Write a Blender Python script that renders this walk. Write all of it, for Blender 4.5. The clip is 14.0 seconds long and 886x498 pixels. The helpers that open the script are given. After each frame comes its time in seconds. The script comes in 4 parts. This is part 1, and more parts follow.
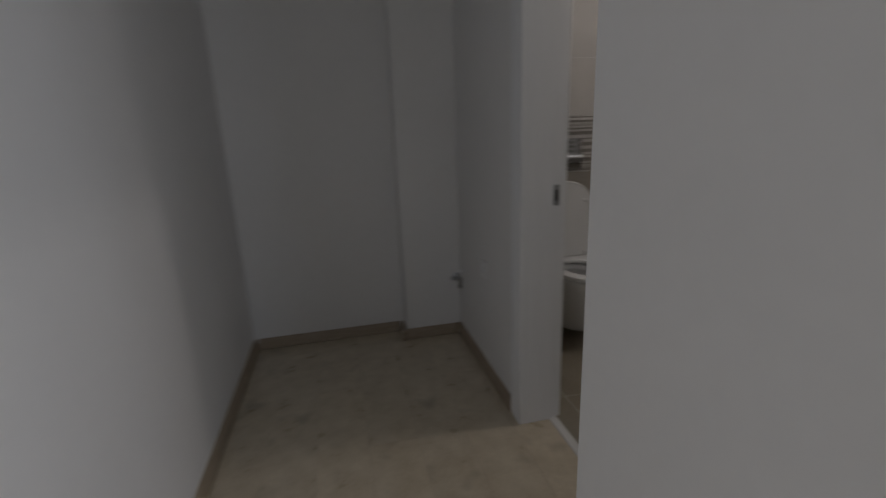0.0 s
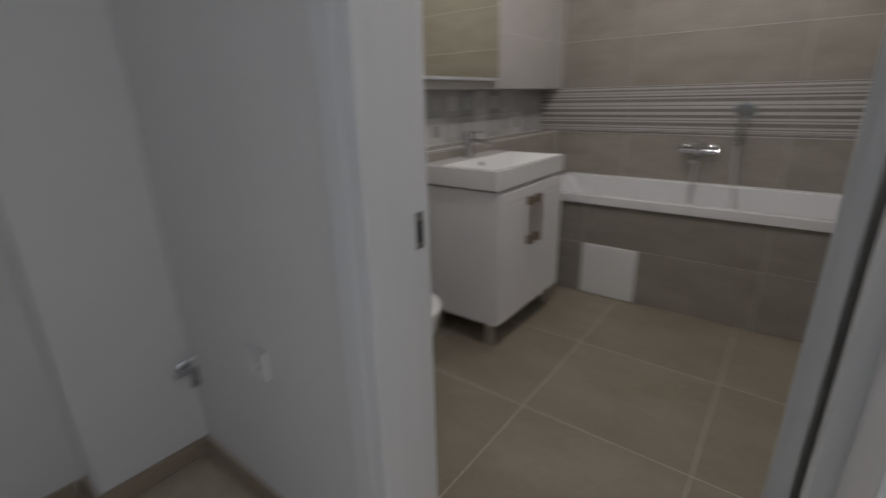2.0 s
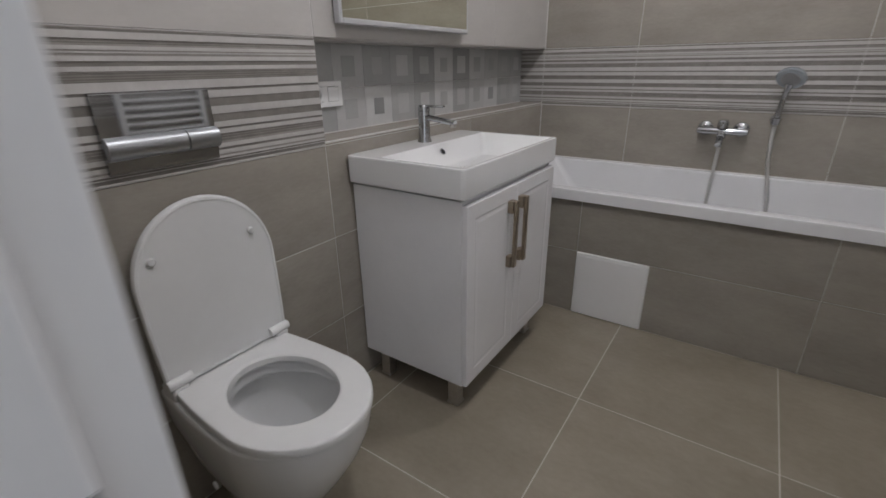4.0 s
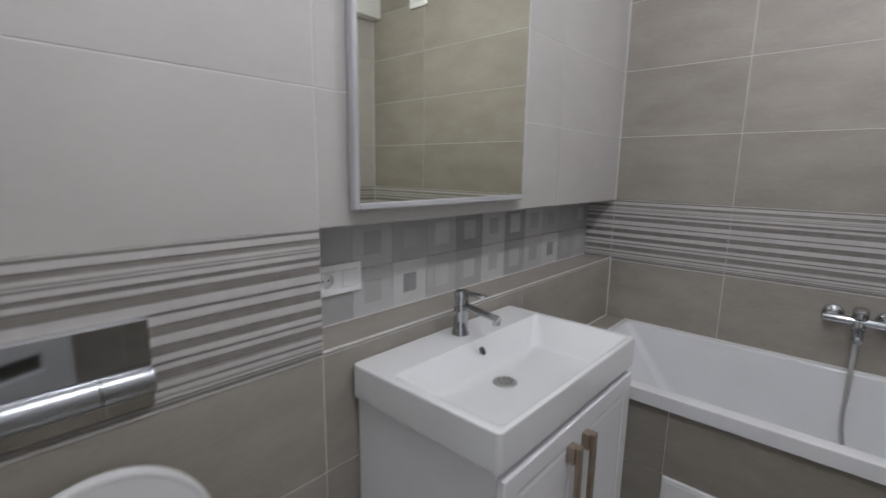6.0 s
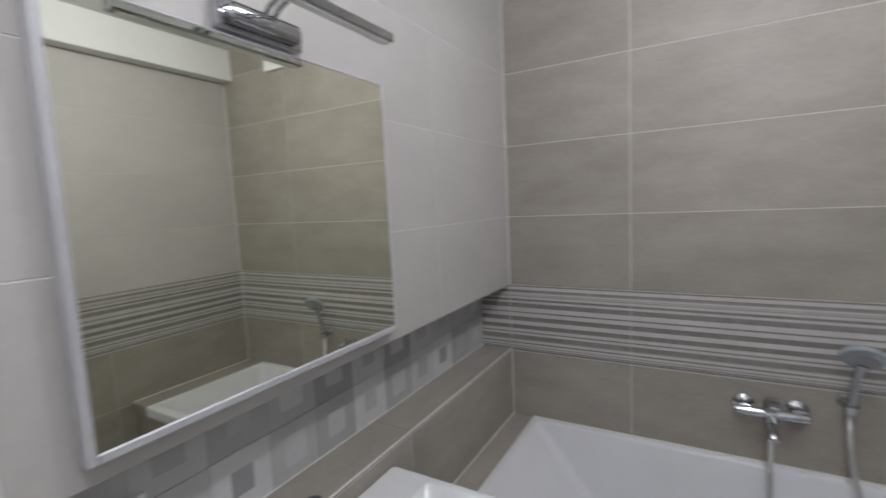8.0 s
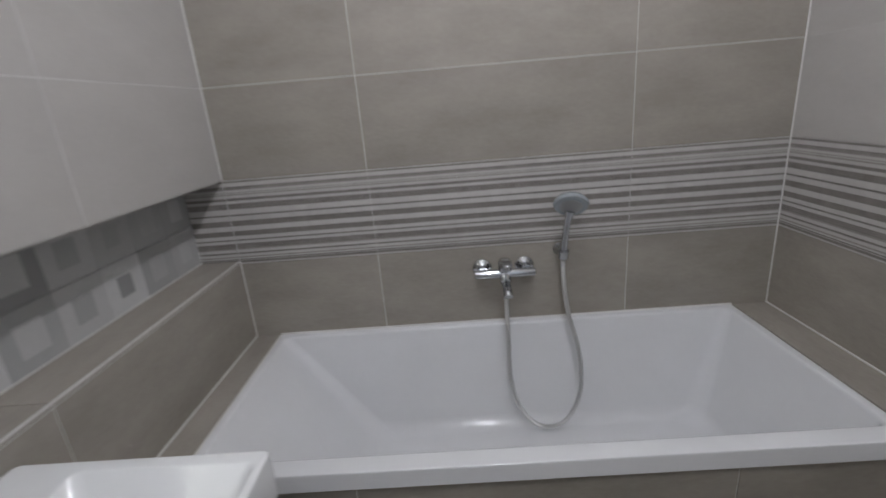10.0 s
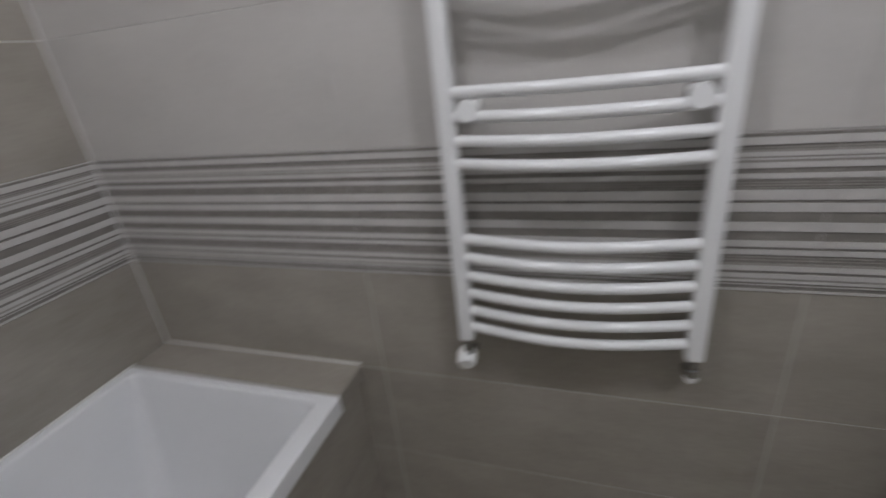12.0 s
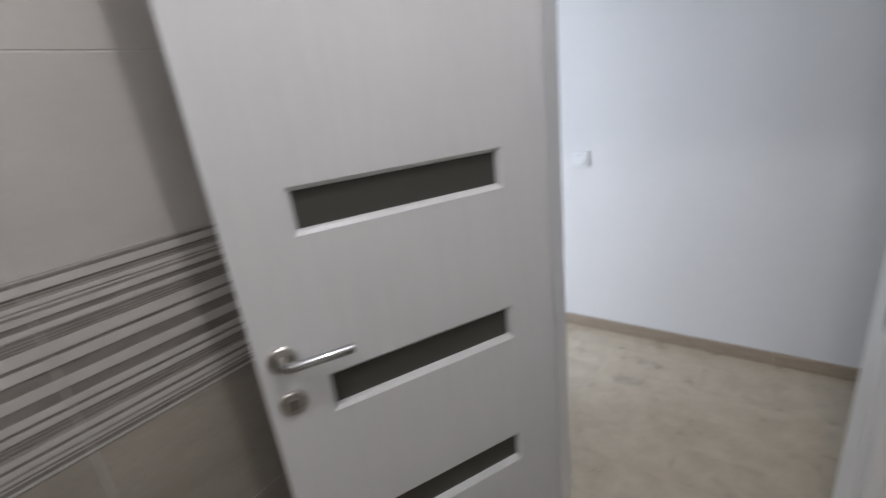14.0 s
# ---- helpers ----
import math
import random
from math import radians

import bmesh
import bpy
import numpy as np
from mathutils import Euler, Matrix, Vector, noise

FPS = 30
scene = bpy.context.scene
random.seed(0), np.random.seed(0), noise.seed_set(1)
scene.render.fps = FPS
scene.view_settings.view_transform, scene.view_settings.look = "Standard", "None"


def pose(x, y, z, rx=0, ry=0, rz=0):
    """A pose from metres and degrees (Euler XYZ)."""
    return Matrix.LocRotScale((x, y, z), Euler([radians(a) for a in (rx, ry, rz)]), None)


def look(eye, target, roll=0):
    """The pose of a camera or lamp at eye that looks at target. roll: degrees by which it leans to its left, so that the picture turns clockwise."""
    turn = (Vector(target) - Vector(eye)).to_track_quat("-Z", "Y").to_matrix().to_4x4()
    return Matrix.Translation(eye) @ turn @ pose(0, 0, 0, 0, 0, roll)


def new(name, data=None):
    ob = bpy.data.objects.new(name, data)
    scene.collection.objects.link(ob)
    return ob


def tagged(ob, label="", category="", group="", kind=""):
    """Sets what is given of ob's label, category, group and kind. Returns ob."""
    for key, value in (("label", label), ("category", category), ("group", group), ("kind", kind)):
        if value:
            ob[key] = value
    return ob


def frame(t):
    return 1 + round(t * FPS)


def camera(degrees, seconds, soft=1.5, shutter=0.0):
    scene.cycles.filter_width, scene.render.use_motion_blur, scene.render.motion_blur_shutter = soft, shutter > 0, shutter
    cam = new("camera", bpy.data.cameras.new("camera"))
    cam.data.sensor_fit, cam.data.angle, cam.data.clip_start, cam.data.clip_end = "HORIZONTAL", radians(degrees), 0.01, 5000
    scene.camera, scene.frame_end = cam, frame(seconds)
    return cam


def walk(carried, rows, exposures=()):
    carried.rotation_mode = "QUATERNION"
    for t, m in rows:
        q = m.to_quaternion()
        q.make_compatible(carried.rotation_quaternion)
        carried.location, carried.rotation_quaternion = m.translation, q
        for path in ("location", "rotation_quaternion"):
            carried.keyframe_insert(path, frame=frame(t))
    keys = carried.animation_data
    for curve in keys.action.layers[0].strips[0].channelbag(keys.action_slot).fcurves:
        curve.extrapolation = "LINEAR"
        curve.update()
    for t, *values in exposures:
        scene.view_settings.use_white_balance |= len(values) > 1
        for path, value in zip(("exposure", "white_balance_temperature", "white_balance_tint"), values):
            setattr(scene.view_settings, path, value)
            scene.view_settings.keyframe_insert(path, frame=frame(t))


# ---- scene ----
cam = camera(89.0, 14.0, soft=1.5, shutter=0.6)

PATH = [
    (0, (-0.505, -0.437, 1.169), (-0.082, 1.448, 0.655), -2.3),
    (0.5, (-0.568, -0.191, 1.166), (0.43, 1.452, 0.611), -2.5),
    (0.8, (-0.539, -0.037, 1.145), (0.649, 1.459, 0.58), -3.2),
    (1, (-0.514, 0.069, 1.131), (0.716, 1.515, 0.503), -3.7),
    (1.2, (-0.489, 0.161, 1.132), (0.692, 1.654, 0.488), -2.4),
    (1.5, (-0.458, 0.29, 1.139), (0.675, 1.799, 0.475), -1.1),
    (2, (-0.385, 0.491, 1.168), (1.113, 1.652, 0.53), -1.3),
    (2.2, (-0.348, 0.553, 1.18), (1.282, 1.518, 0.537), -2.2),
    (4.3, (0.31, 0.851, 1.127), (1.798, 1.943, 0.358), -1),
    (4.5, (0.356, 0.861, 1.126), (1.783, 2.077, 0.429), -1.7),
    (4.8, (0.431, 0.871, 1.164), (1.798, 2.206, 0.561), -0.4),
    (5, (0.478, 0.876, 1.19), (1.819, 2.259, 0.65), -0),
    (5.3, (0.535, 0.901, 1.222), (1.872, 2.312, 0.756), 1.3),
    (5.4, (0.549, 0.916, 1.230), (1.885, 2.337, 0.786), 1.7),
    (5.5, (0.558, 0.952, 1.265), (1.906, 2.358, 0.814), 2.3),
    (6, (0.63, 1.046, 1.343), (2.096, 2.362, 0.996), 0.9),
    (6.2, (0.676, 1.082, 1.369), (2.185, 2.341, 0.996), 0.1),
    (6.5, (0.752, 1.131, 1.409), (2.244, 2.424, 1.089), -3.2),
    (7, (0.905, 1.17, 1.498), (2.337, 2.561, 1.364), -2),
    (7.2, (0.929, 1.164, 1.514), (2.394, 2.529, 1.457), -4),
    (7.5, (0.964, 1.15, 1.557), (2.48, 2.446, 1.414), -2.5),
    (8, (1.014, 1.178, 1.582), (2.738, 2.172, 1.381), -2.7),
    (8.5, (1.064, 1.177, 1.585), (2.938, 1.818, 1.307), -5.3),
    (8.7, (1.071, 1.178, 1.575), (2.982, 1.666, 1.248), -5.5),
    (10.8, (1.562, 0.997, 1.333), (3.357, 0.658, 0.519), -3.2),
    (11, (1.6, 0.952, 1.338), (3.327, 0.341, 0.536), -3),
    (11.2, (1.612, 0.926, 1.343), (3.219, 0.031, 0.547), -2.9),
    (11.5, (1.644, 0.907, 1.366), (2.902, -0.421, 0.557), -3.4),
    (12, (1.574, 0.889, 1.388), (2.188, -0.837, 0.585), -6.4),
    (12.2, (1.526, 0.863, 1.391), (1.918, -0.948, 0.644), -5.6),
    (12.5, (1.45, 0.817, 1.397), (1.508, -1.033, 0.641), -5.6),
    (13, (1.382, 0.773, 1.405), (0.77, -0.963, 0.622), -6.3),
    (13.2, (1.371, 0.78, 1.409), (0.573, -0.881, 0.631), -7),
    (13.5, (1.373, 0.791, 1.41), (0.269, -0.685, 0.634), -8.6),
    (14, (1.29, 0.853, 1.391), (-0.198, -0.314, 0.739), -6.9),
]
EXPOSURES = [(0.0, -1.24, 7150, 16), (0.5, -1.1, 7200, 17), (1.0, -0.98, 7200, 17), (1.5, -0.66, 7000, 16), (2.0, -0.33, 6800, 15), (4.3, 0.18, 6400, 15), (4.8, 0.19, 6250, 14), (5.5, 0.18, 6200, 14), (8.5, 0.16, 6200, 14), (11.0, 0.13, 6200, 14), (12.0, 0.1, 6230, 14), (13.0, 0.1, 6380, 14), (14.0, 0.1, 6550, 15)]
walk(cam, [(t, look(eye, target, roll)) for t, eye, target, roll in PATH], EXPOSURES)

# ---- plan, in metres ----
XB, XT = 0.285, 2.88            # bathroom: door wall, bath wall
YR, YV = 0.0, 1.918             # radiator wall, vanity wall
ZC = 2.57                       # ceiling
XH, XF = 0.127, -1.052          # hall: bathroom wall, far wall
YP, YK = 1.962, 2.092           # pillar face, hall end wall
XN, YN = -0.176, 0.110           # corner of the narrow part of the hall
XP = -0.196                     # outer edge of the pipe pillar
YS, YW, XW, XE, YE = -1.9, -0.12, -2.6, 1.35, -0.30
OY0, OY1, OZ = 0.362, 1.052, 2.02   # door opening
TH, TW = 0.302, 0.902           # wall tile pitch
ZB = 0.906                      # foot of the striped band

# ---- world and light ----
world = bpy.data.worlds.new("world")
scene.world = world
world.use_nodes = True
wn = world.node_tree
sky = wn.nodes.new("ShaderNodeTexSky")
sky.sky_type = "NISHITA"
sky.sun_disc = False
sky.sun_elevation, sky.sun_rotation = radians(40), radians(120)
wn.links.new(sky.outputs[0], wn.nodes["Background"].inputs[0])
wn.nodes["Background"].inputs[1].default_value = 0.1


def area_lamp(name, m, sx, sy, watts, colour):
    data = bpy.data.lights.new(name, "AREA")
    data.shape, data.size, data.size_y, data.energy, data.color = "RECTANGLE", sx, sy, watts, colour
    ob = new(name, data)
    ob.matrix_world = m
    return ob


# daylight lamps at two unseen lobby windows; the second is an added fill
area_lamp("unseen_daylight", pose(0.73, YS - 0.05, 1.32, 90, 0, 0), 1.1, 2.0, 53, (0.70, 0.835, 1.0))
area_lamp("unseen_daylight", pose(-1.9, YS - 0.05, 1.32, 90, 0, 0), 1.3, 2.0, 8.8, (0.90, 0.95, 1.0))


def ceiling_bulb(x, y, watts):
    data = bpy.data.lights.new("ceiling_bulb", "POINT")
    data.energy, data.shadow_soft_size, data.color = watts, 0.04, (0.97, 0.985, 1.0)
    ob = new("ceiling_bulb", data)
    ob.location = (x, y, ZC - 0.085)


SPOTS = [(0.92, 0.965, 18.0), (2.02, 0.965, 13.3)]
for spot in SPOTS:
    ceiling_bulb(*spot)


# ---- materials ----
def nodes_of(name):
    m = bpy.data.materials.new(name)
    m.use_nodes = True
    nt = m.node_tree
    return m, nt, nt.nodes["Principled BSDF"]


def node(nt, kind, **values):
    n = nt.nodes.new(kind)
    for key, v in values.items():
        n.inputs[key].default_value = v
    return n


def surface(name, dark, light, scale=3.0, stretch=(1, 1, 1), rough=(0.4, 0.5), bump=0.0, grain=60.0, metal=0.0, vary=0.0, coat=0.0, spots=None, bump_scale=None):
    """Cloudy two-tone surface: large clouds and fine grain, both in metres, with its own shift for every piece."""
    m, nt, bs = nodes_of(name)
    tc = nt.nodes.new("ShaderNodeTexCoord")
    info = nt.nodes.new("ShaderNodeObjectInfo")
    shift = node(nt, "ShaderNodeVectorMath")
    shift.operation = "SCALE"
    comb = nt.nodes.new("ShaderNodeCombineXYZ")
    for k in range(3):
        nt.links.new(info.outputs["Random"], comb.inputs[k])
    nt.links.new(comb.outputs[0], shift.inputs[0])
    shift.inputs["Scale"].default_value = 37.0
    add = nt.nodes.new("ShaderNodeVectorMath")
    nt.links.new(tc.outputs["Object"], add.inputs[0])
    nt.links.new(shift.outputs[0], add.inputs[1])
    mapping = nt.nodes.new("ShaderNodeMapping")
    mapping.inputs["Scale"].default_value = stretch
    nt.links.new(add.outputs[0], mapping.inputs[0])
    big = node(nt, "ShaderNodeTexNoise", Scale=scale, Detail=5.0, Roughness=0.6)
    fine = node(nt, "ShaderNodeTexNoise", Scale=grain, Detail=3.0)
    nt.links.new(mapping.outputs[0], big.inputs["Vector"])
    nt.links.new(mapping.outputs[0], fine.inputs["Vector"])
    mix = node(nt, "ShaderNodeMath")
    mix.operation = "MULTIPLY_ADD"
    mix.inputs[1].default_value = 0.3
    nt.links.new(fine.outputs[0], mix.inputs[0])
    sub = node(nt, "ShaderNodeMath")
    sub.operation = "SUBTRACT"
    sub.inputs[1].default_value = 0.15
    nt.links.new(big.outputs[0], sub.inputs[0])
    nt.links.new(sub.outputs[0], mix.inputs[2])
    ramp = nt.nodes.new("ShaderNodeValToRGB")
    ramp.color_ramp.elements[0].position, ramp.color_ramp.elements[1].position = 0.3, 0.7
    ramp.color_ramp.elements[0].color = (*dark, 1)
    ramp.color_ramp.elements[1].color = (*light, 1)
    nt.links.new(mix.outputs[0], ramp.inputs[0])
    out = ramp.outputs[0]
    if vary:
        hsv = nt.nodes.new("ShaderNodeHueSaturation")
        mr = node(nt, "ShaderNodeMapRange", **{"To Min": 1 - vary, "To Max": 1 + vary})
        nt.links.new(info.outputs["Random"], mr.inputs[0])
        nt.links.new(mr.outputs[0], hsv.inputs["Value"])
        nt.links.new(out, hsv.inputs["Color"])
        out = hsv.outputs[0]
    if spots:
        vor = node(nt, "ShaderNodeTexNoise", Scale=spots[0], Detail=2.0)
        nt.links.new(mapping.outputs[0], vor.inputs["Vector"])
        sr = nt.nodes.new("ShaderNodeValToRGB")
        sr.color_ramp.elements[0].position, sr.color_ramp.elements[1].position = spots[1], spots[1] + 0.22
        nt.links.new(vor.outputs[0], sr.inputs[0])
        mx = nt.nodes.new("ShaderNodeMixRGB")
        nt.links.new(sr.outputs[0], mx.inputs[0])
        nt.links.new(out, mx.inputs[1])
        mx.inputs[2].default_value = (*spots[2], 1)
        out = mx.outputs[0]
    nt.links.new(out, bs.inputs["Base Color"])
    rr = node(nt, "ShaderNodeMapRange", **{"To Min": rough[0], "To Max": rough[1]})
    nt.links.new(big.outputs[0], rr.inputs[0])
    nt.links.new(rr.outputs[0], bs.inputs["Roughness"])
    bs.inputs["Metallic"].default_value = metal
    bs.inputs["Coat Weight"].default_value = coat
    bs.inputs["Coat Roughness"].default_value = 0.08
    if bump:
        bn = node(nt, "ShaderNodeBump", Strength=bump, Distance=0.002)
        src = fine
        if bump_scale:
            src = node(nt, "ShaderNodeTexNoise", Scale=bump_scale, Detail=2.0)
            nt.links.new(mapping.outputs[0], src.inputs["Vector"])
        nt.links.new(src.outputs[0], bn.inputs["Height"])
        nt.links.new(bn.outputs[0], bs.inputs["Normal"])
    return m


def plain_gloss(name, colour, rough, metal=0.0, wear=0.03, bump=0.0):
    return surface(name, tuple(c * (1 - wear) for c in colour), colour, 6.0, (1, 1, 1), (rough, rough * 1.25 + 0.01), bump, 90.0, metal)


M_TAUPE = surface("taupe_tile", (0.275, 0.249, 0.214), (0.358, 0.328, 0.286), 3.2, (1, 1, 2.6), (0.56, 0.66), 0.05, 45, vary=0.045)
M_LIGHT = surface("ivory_tile", (0.455, 0.437, 0.414), (0.507, 0.487, 0.461), 3.0, (1, 1, 2.2), (0.46, 0.56), 0.04, 45, vary=0.02)
M_FLOORTILE = surface("floor_tile", (0.230, 0.199, 0.153), (0.312, 0.273, 0.215), 2.6, (1.6, 1, 1), (0.26, 0.40), 0.05, 40, vary=0.05)
M_BANDL = surface("band_pale", (0.475, 0.457, 0.438), (0.545, 0.527, 0.506), 6.0, (3, 3, 1), (0.35, 0.45), 0.1, 70)
M_BANDM = surface("band_mid", (0.27, 0.252, 0.233), (0.335, 0.312, 0.288), 8.0, (3, 3, 4), (0.4, 0.5), 0.15, 90)
M_BANDD = surface("band_dark", (0.185, 0.170, 0.153), (0.24, 0.222, 0.202), 8.0, (3, 3, 4), (0.4, 0.5), 0.15, 90)
M_GROUT = surface("grout", (0.62, 0.61, 0.59), (0.72, 0.71, 0.69), 14, (1, 1, 1), (0.8, 0.9), 0.2, 200)
M_GROUTL = surface("ivory_grout", (0.50, 0.487, 0.465), (0.575, 0.56, 0.535), 14, (1, 1, 1), (0.8, 0.9), 0.2, 200)
M_GROUTF = surface("floor_grout", (0.52, 0.49, 0.43), (0.60, 0.57, 0.51), 14, (1, 1, 1), (0.8, 0.9), 0.2, 200)
M_PAINT = surface("wall_paint", (0.785, 0.775, 0.765), (0.825, 0.815, 0.805), 1.2, (1, 1, 1), (0.55, 0.65), 0.05, 30, bump_scale=380)
M_CEIL = surface("ceiling_paint", (0.74, 0.74, 0.73), (0.78, 0.78, 0.77), 1.2, (1, 1, 1), (0.7, 0.8), 0.1, 30, bump_scale=300)
M_CERAMIC = surface("white_ceramic", (0.77, 0.775, 0.775), (0.80, 0.805, 0.805), 5, (1, 1, 1), (0.035, 0.06), 0, 50, coat=0.3)
M_ACRYL = surface("bath_acrylic", (0.77, 0.775, 0.785), (0.80, 0.805, 0.815), 5, (1, 1, 1), (0.10, 0.16), 0, 50)
M_SEAT = surface("seat_plastic", (0.74, 0.745, 0.74), (0.775, 0.78, 0.775), 5, (1, 1, 1), (0.16, 0.22), 0, 50)
M_LACQ = surface("white_lacquer", (0.80, 0.80, 0.815), (0.84, 0.84, 0.855), 4, (1, 1, 1), (0.20, 0.28), 0.02, 60)
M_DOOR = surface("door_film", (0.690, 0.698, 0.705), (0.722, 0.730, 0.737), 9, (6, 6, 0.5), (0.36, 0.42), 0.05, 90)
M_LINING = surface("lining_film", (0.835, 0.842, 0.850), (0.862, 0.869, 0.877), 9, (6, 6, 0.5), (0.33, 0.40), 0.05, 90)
M_RAD = plain_gloss("radiator_enamel", (0.79, 0.79, 0.785), 0.17)
M_PLASTIC = plain_gloss("white_plastic", (0.865, 0.865, 0.86), 0.26)
M_PLASTIC_D = plain_gloss("grey_plastic", (0.30, 0.30, 0.30), 0.4)
M_CHROME = plain_gloss("chrome", (0.53, 0.54, 0.555), 0.035, 1.0)
M_SATIN = plain_gloss("satin_chrome", (0.44, 0.455, 0.47), 0.27, 1.0)
M_HOSE = plain_gloss("hose_steel", (0.66, 0.66, 0.65), 0.32, 0.9)
M_BRUSH = surface("brushed_steel", (0.50, 0.48, 0.45), (0.62, 0.60, 0.57), 20, (1, 1, 8), (0.28, 0.4), 0.05, 160, 1.0)
M_BRONZE = surface("bronze_handle", (0.33, 0.275, 0.21), (0.42, 0.355, 0.28), 14, (1, 1, 3), (0.33, 0.45), 0.05, 120, 0.85)
M_DARK = plain_gloss("black_gap", (0.015, 0.015, 0.015), 0.5)
M_BASE = surface("skirting_film", (0.285, 0.222, 0.158), (0.37, 0.298, 0.222), 7, (1.5, 1.5, 14), (0.42, 0.5), 0.1, 60)
M_SILICON = plain_gloss("white_sealant", (0.72, 0.71, 0.69), 0.35)
M_FRAME = surface("mirror_frame", (0.50, 0.50, 0.515), (0.57, 0.57, 0.585), 10, (1, 1, 1), (0.3, 0.4), 0.05, 90, 0.25)
M_LAMINATE = surface("laminate", (0.474, 0.398, 0.290), (0.600, 0.522, 0.402), 2.4, (5, 0.9, 5), (0.24, 0.34), 0.06, 30, vary=0.04, coat=0.5, spots=(1.3, 0.60, (0.30, 0.252, 0.19)))
M_MIRROR, _nt, _bs = nodes_of("mirror_silver")
_bs.inputs["Base Color"].default_value = (0.87, 0.88, 0.765, 1)
_bs.inputs["Metallic"].default_value, _bs.inputs["Roughness"].default_value = 1.0, 0.015
M_SMOKE, _nt, _bs = nodes_of("smoked_glass")
_bs.inputs["Base Color"].default_value = (0.068, 0.065, 0.058, 1)
_bs.inputs["Roughness"].default_value = 0.28
M_WATER, _nt, _bs = nodes_of("water")
_bs.inputs["Base Color"].default_value = (0.9, 0.95, 0.95, 1)
_bs.inputs["Roughness"].default_value, _bs.inputs["Transmission Weight"].default_value, _bs.inputs["IOR"].default_value = 0.02, 1.0, 1.33
M_CLEAR, _nt, _bs = nodes_of("clear_plastic")
_bs.inputs["Base Color"].default_value = (0.68, 0.74, 0.78, 1)
_bs.inputs["Roughness"].default_value, _bs.inputs["Transmission Weight"].default_value = 0.12, 0.55
M_BULB, _nt, _bs = nodes_of("bulb_glass")
_bs.inputs["Emission Color"].default_value = (1, 0.93, 0.84, 1)
_bs.inputs["Emission Strength"].default_value = 12.0


# ---- mesh helpers ----
def grown():
    return bmesh.new()


def box(bm, x0, x1, y0, y1, z0, z1, bevel=0.0, seg=1):
    r = bmesh.ops.create_cube(bm, size=1.0)
    vs = r["verts"]
    for v in vs:
        v.co = Vector(((x0 + x1) / 2 + v.co.x * (x1 - x0), (y0 + y1) / 2 + v.co.y * (y1 - y0), (z0 + z1) / 2 + v.co.z * (z1 - z0)))
    if bevel:
        edges = list({e for v in vs for e in v.link_edges})
        bmesh.ops.bevel(bm, geom=edges, offset=bevel, segments=seg, profile=0.5, affect="EDGES")
    return vs


def ring_loft(bm, rings, closed_rings=True, cap0=False, cap1=False):
    """Skins a row of point rings, each with the same count."""
    rows = [[bm.verts.new(p) for p in ring] for ring in rings]
    n = len(rows[0])
    for a, b in zip(rows, rows[1:]):
        for k in range(n if closed_rings else n - 1):
            j = (k + 1) % n
            bm.faces.new((a[k], a[j], b[j], b[k]))
    if cap0:
        bm.faces.new(rows[0][::-1])
    if cap1:
        bm.faces.new(rows[-1])
    return rows


def tube(bm, points, radius, n=12, caps=True, squash=1.0):
    """A round bar along the points; radius may be a list."""
    pts = [Vector(p) for p in points]
    rings = []
    up = Vector((0, 0, 1))
    side = None
    for i, p in enumerate(pts):
        d = (pts[min(i + 1, len(pts) - 1)] - pts[max(i - 1, 0)]).normalized()
        if side is None:
            side = d.cross(up if abs(d.z) < 0.9 else Vector((1, 0, 0))).normalized()
        side = (side - d * side.dot(d)).normalized()
        other = d.cross(side)
        r = radius[i] if isinstance(radius, (list, tuple)) else radius
        rings.append([p + side * (r * math.cos(2 * math.pi * k / n)) + other * (r * squash * math.sin(2 * math.pi * k / n)) for k in range(n)])
    ring_loft(bm, rings, True, caps, caps)


def lathe(bm, profile, m, n=24):
    """Turns (radius, height) pairs round the z axis of the pose m."""
    rings = [[m @ Vector((r * math.cos(2 * math.pi * k / n), r * math.sin(2 * math.pi * k / n), h)) for k in range(n)] for r, h in profile]
    ring_loft(bm, rings, True, True, True)


def spline(points, steps=8):
    """Catmull-Rom points through the given ones."""
    p = [Vector(q) for q in points]
    out = []
    for i in range(len(p) - 1):
        a, b, c, d = p[max(i - 1, 0)], p[i], p[i + 1], p[min(i + 2, len(p) - 1)]
        for s in range(steps):
            t = s / steps
            out.append(0.5 * ((2 * b) + (c - a) * t + (2 * a - 5 * b + 4 * c - d) * t * t + (3 * b - a - 3 * c + d) * t ** 3))
    out.append(p[-1])
    return out


def part(name, bm, material, parent=None, label="", smooth=False):
    bmesh.ops.recalc_face_normals(bm, faces=bm.faces[:])
    me = bpy.data.meshes.new(name)
    bm.to_mesh(me)
    bm.free()
    for m in material if isinstance(material, (list, tuple)) else (material,):
        me.materials.append(m)
    if smooth:
        me.polygons.foreach_set("use_smooth", [True] * len(me.polygons))
        me.set_sharp_from_angle(angle=radians(40))
    ob = new(name, me)
    if smooth == "all":
        ob.modifiers.new("even_normals", "WEIGHTED_NORMAL").keep_sharp = True
    if parent:
        hang(ob, parent)
    if label:
        tagged(ob, label)
    return ob


def hang(ob, parent):
    ob.parent = parent
    ob.matrix_parent_inverse = placed(parent).inverted()


def placed(ob):
    """The world pose of ob, worked out up its parents."""
    if not ob.parent:
        return ob.matrix_basis.copy()
    return placed(ob.parent) @ ob.matrix_parent_inverse @ ob.matrix_basis


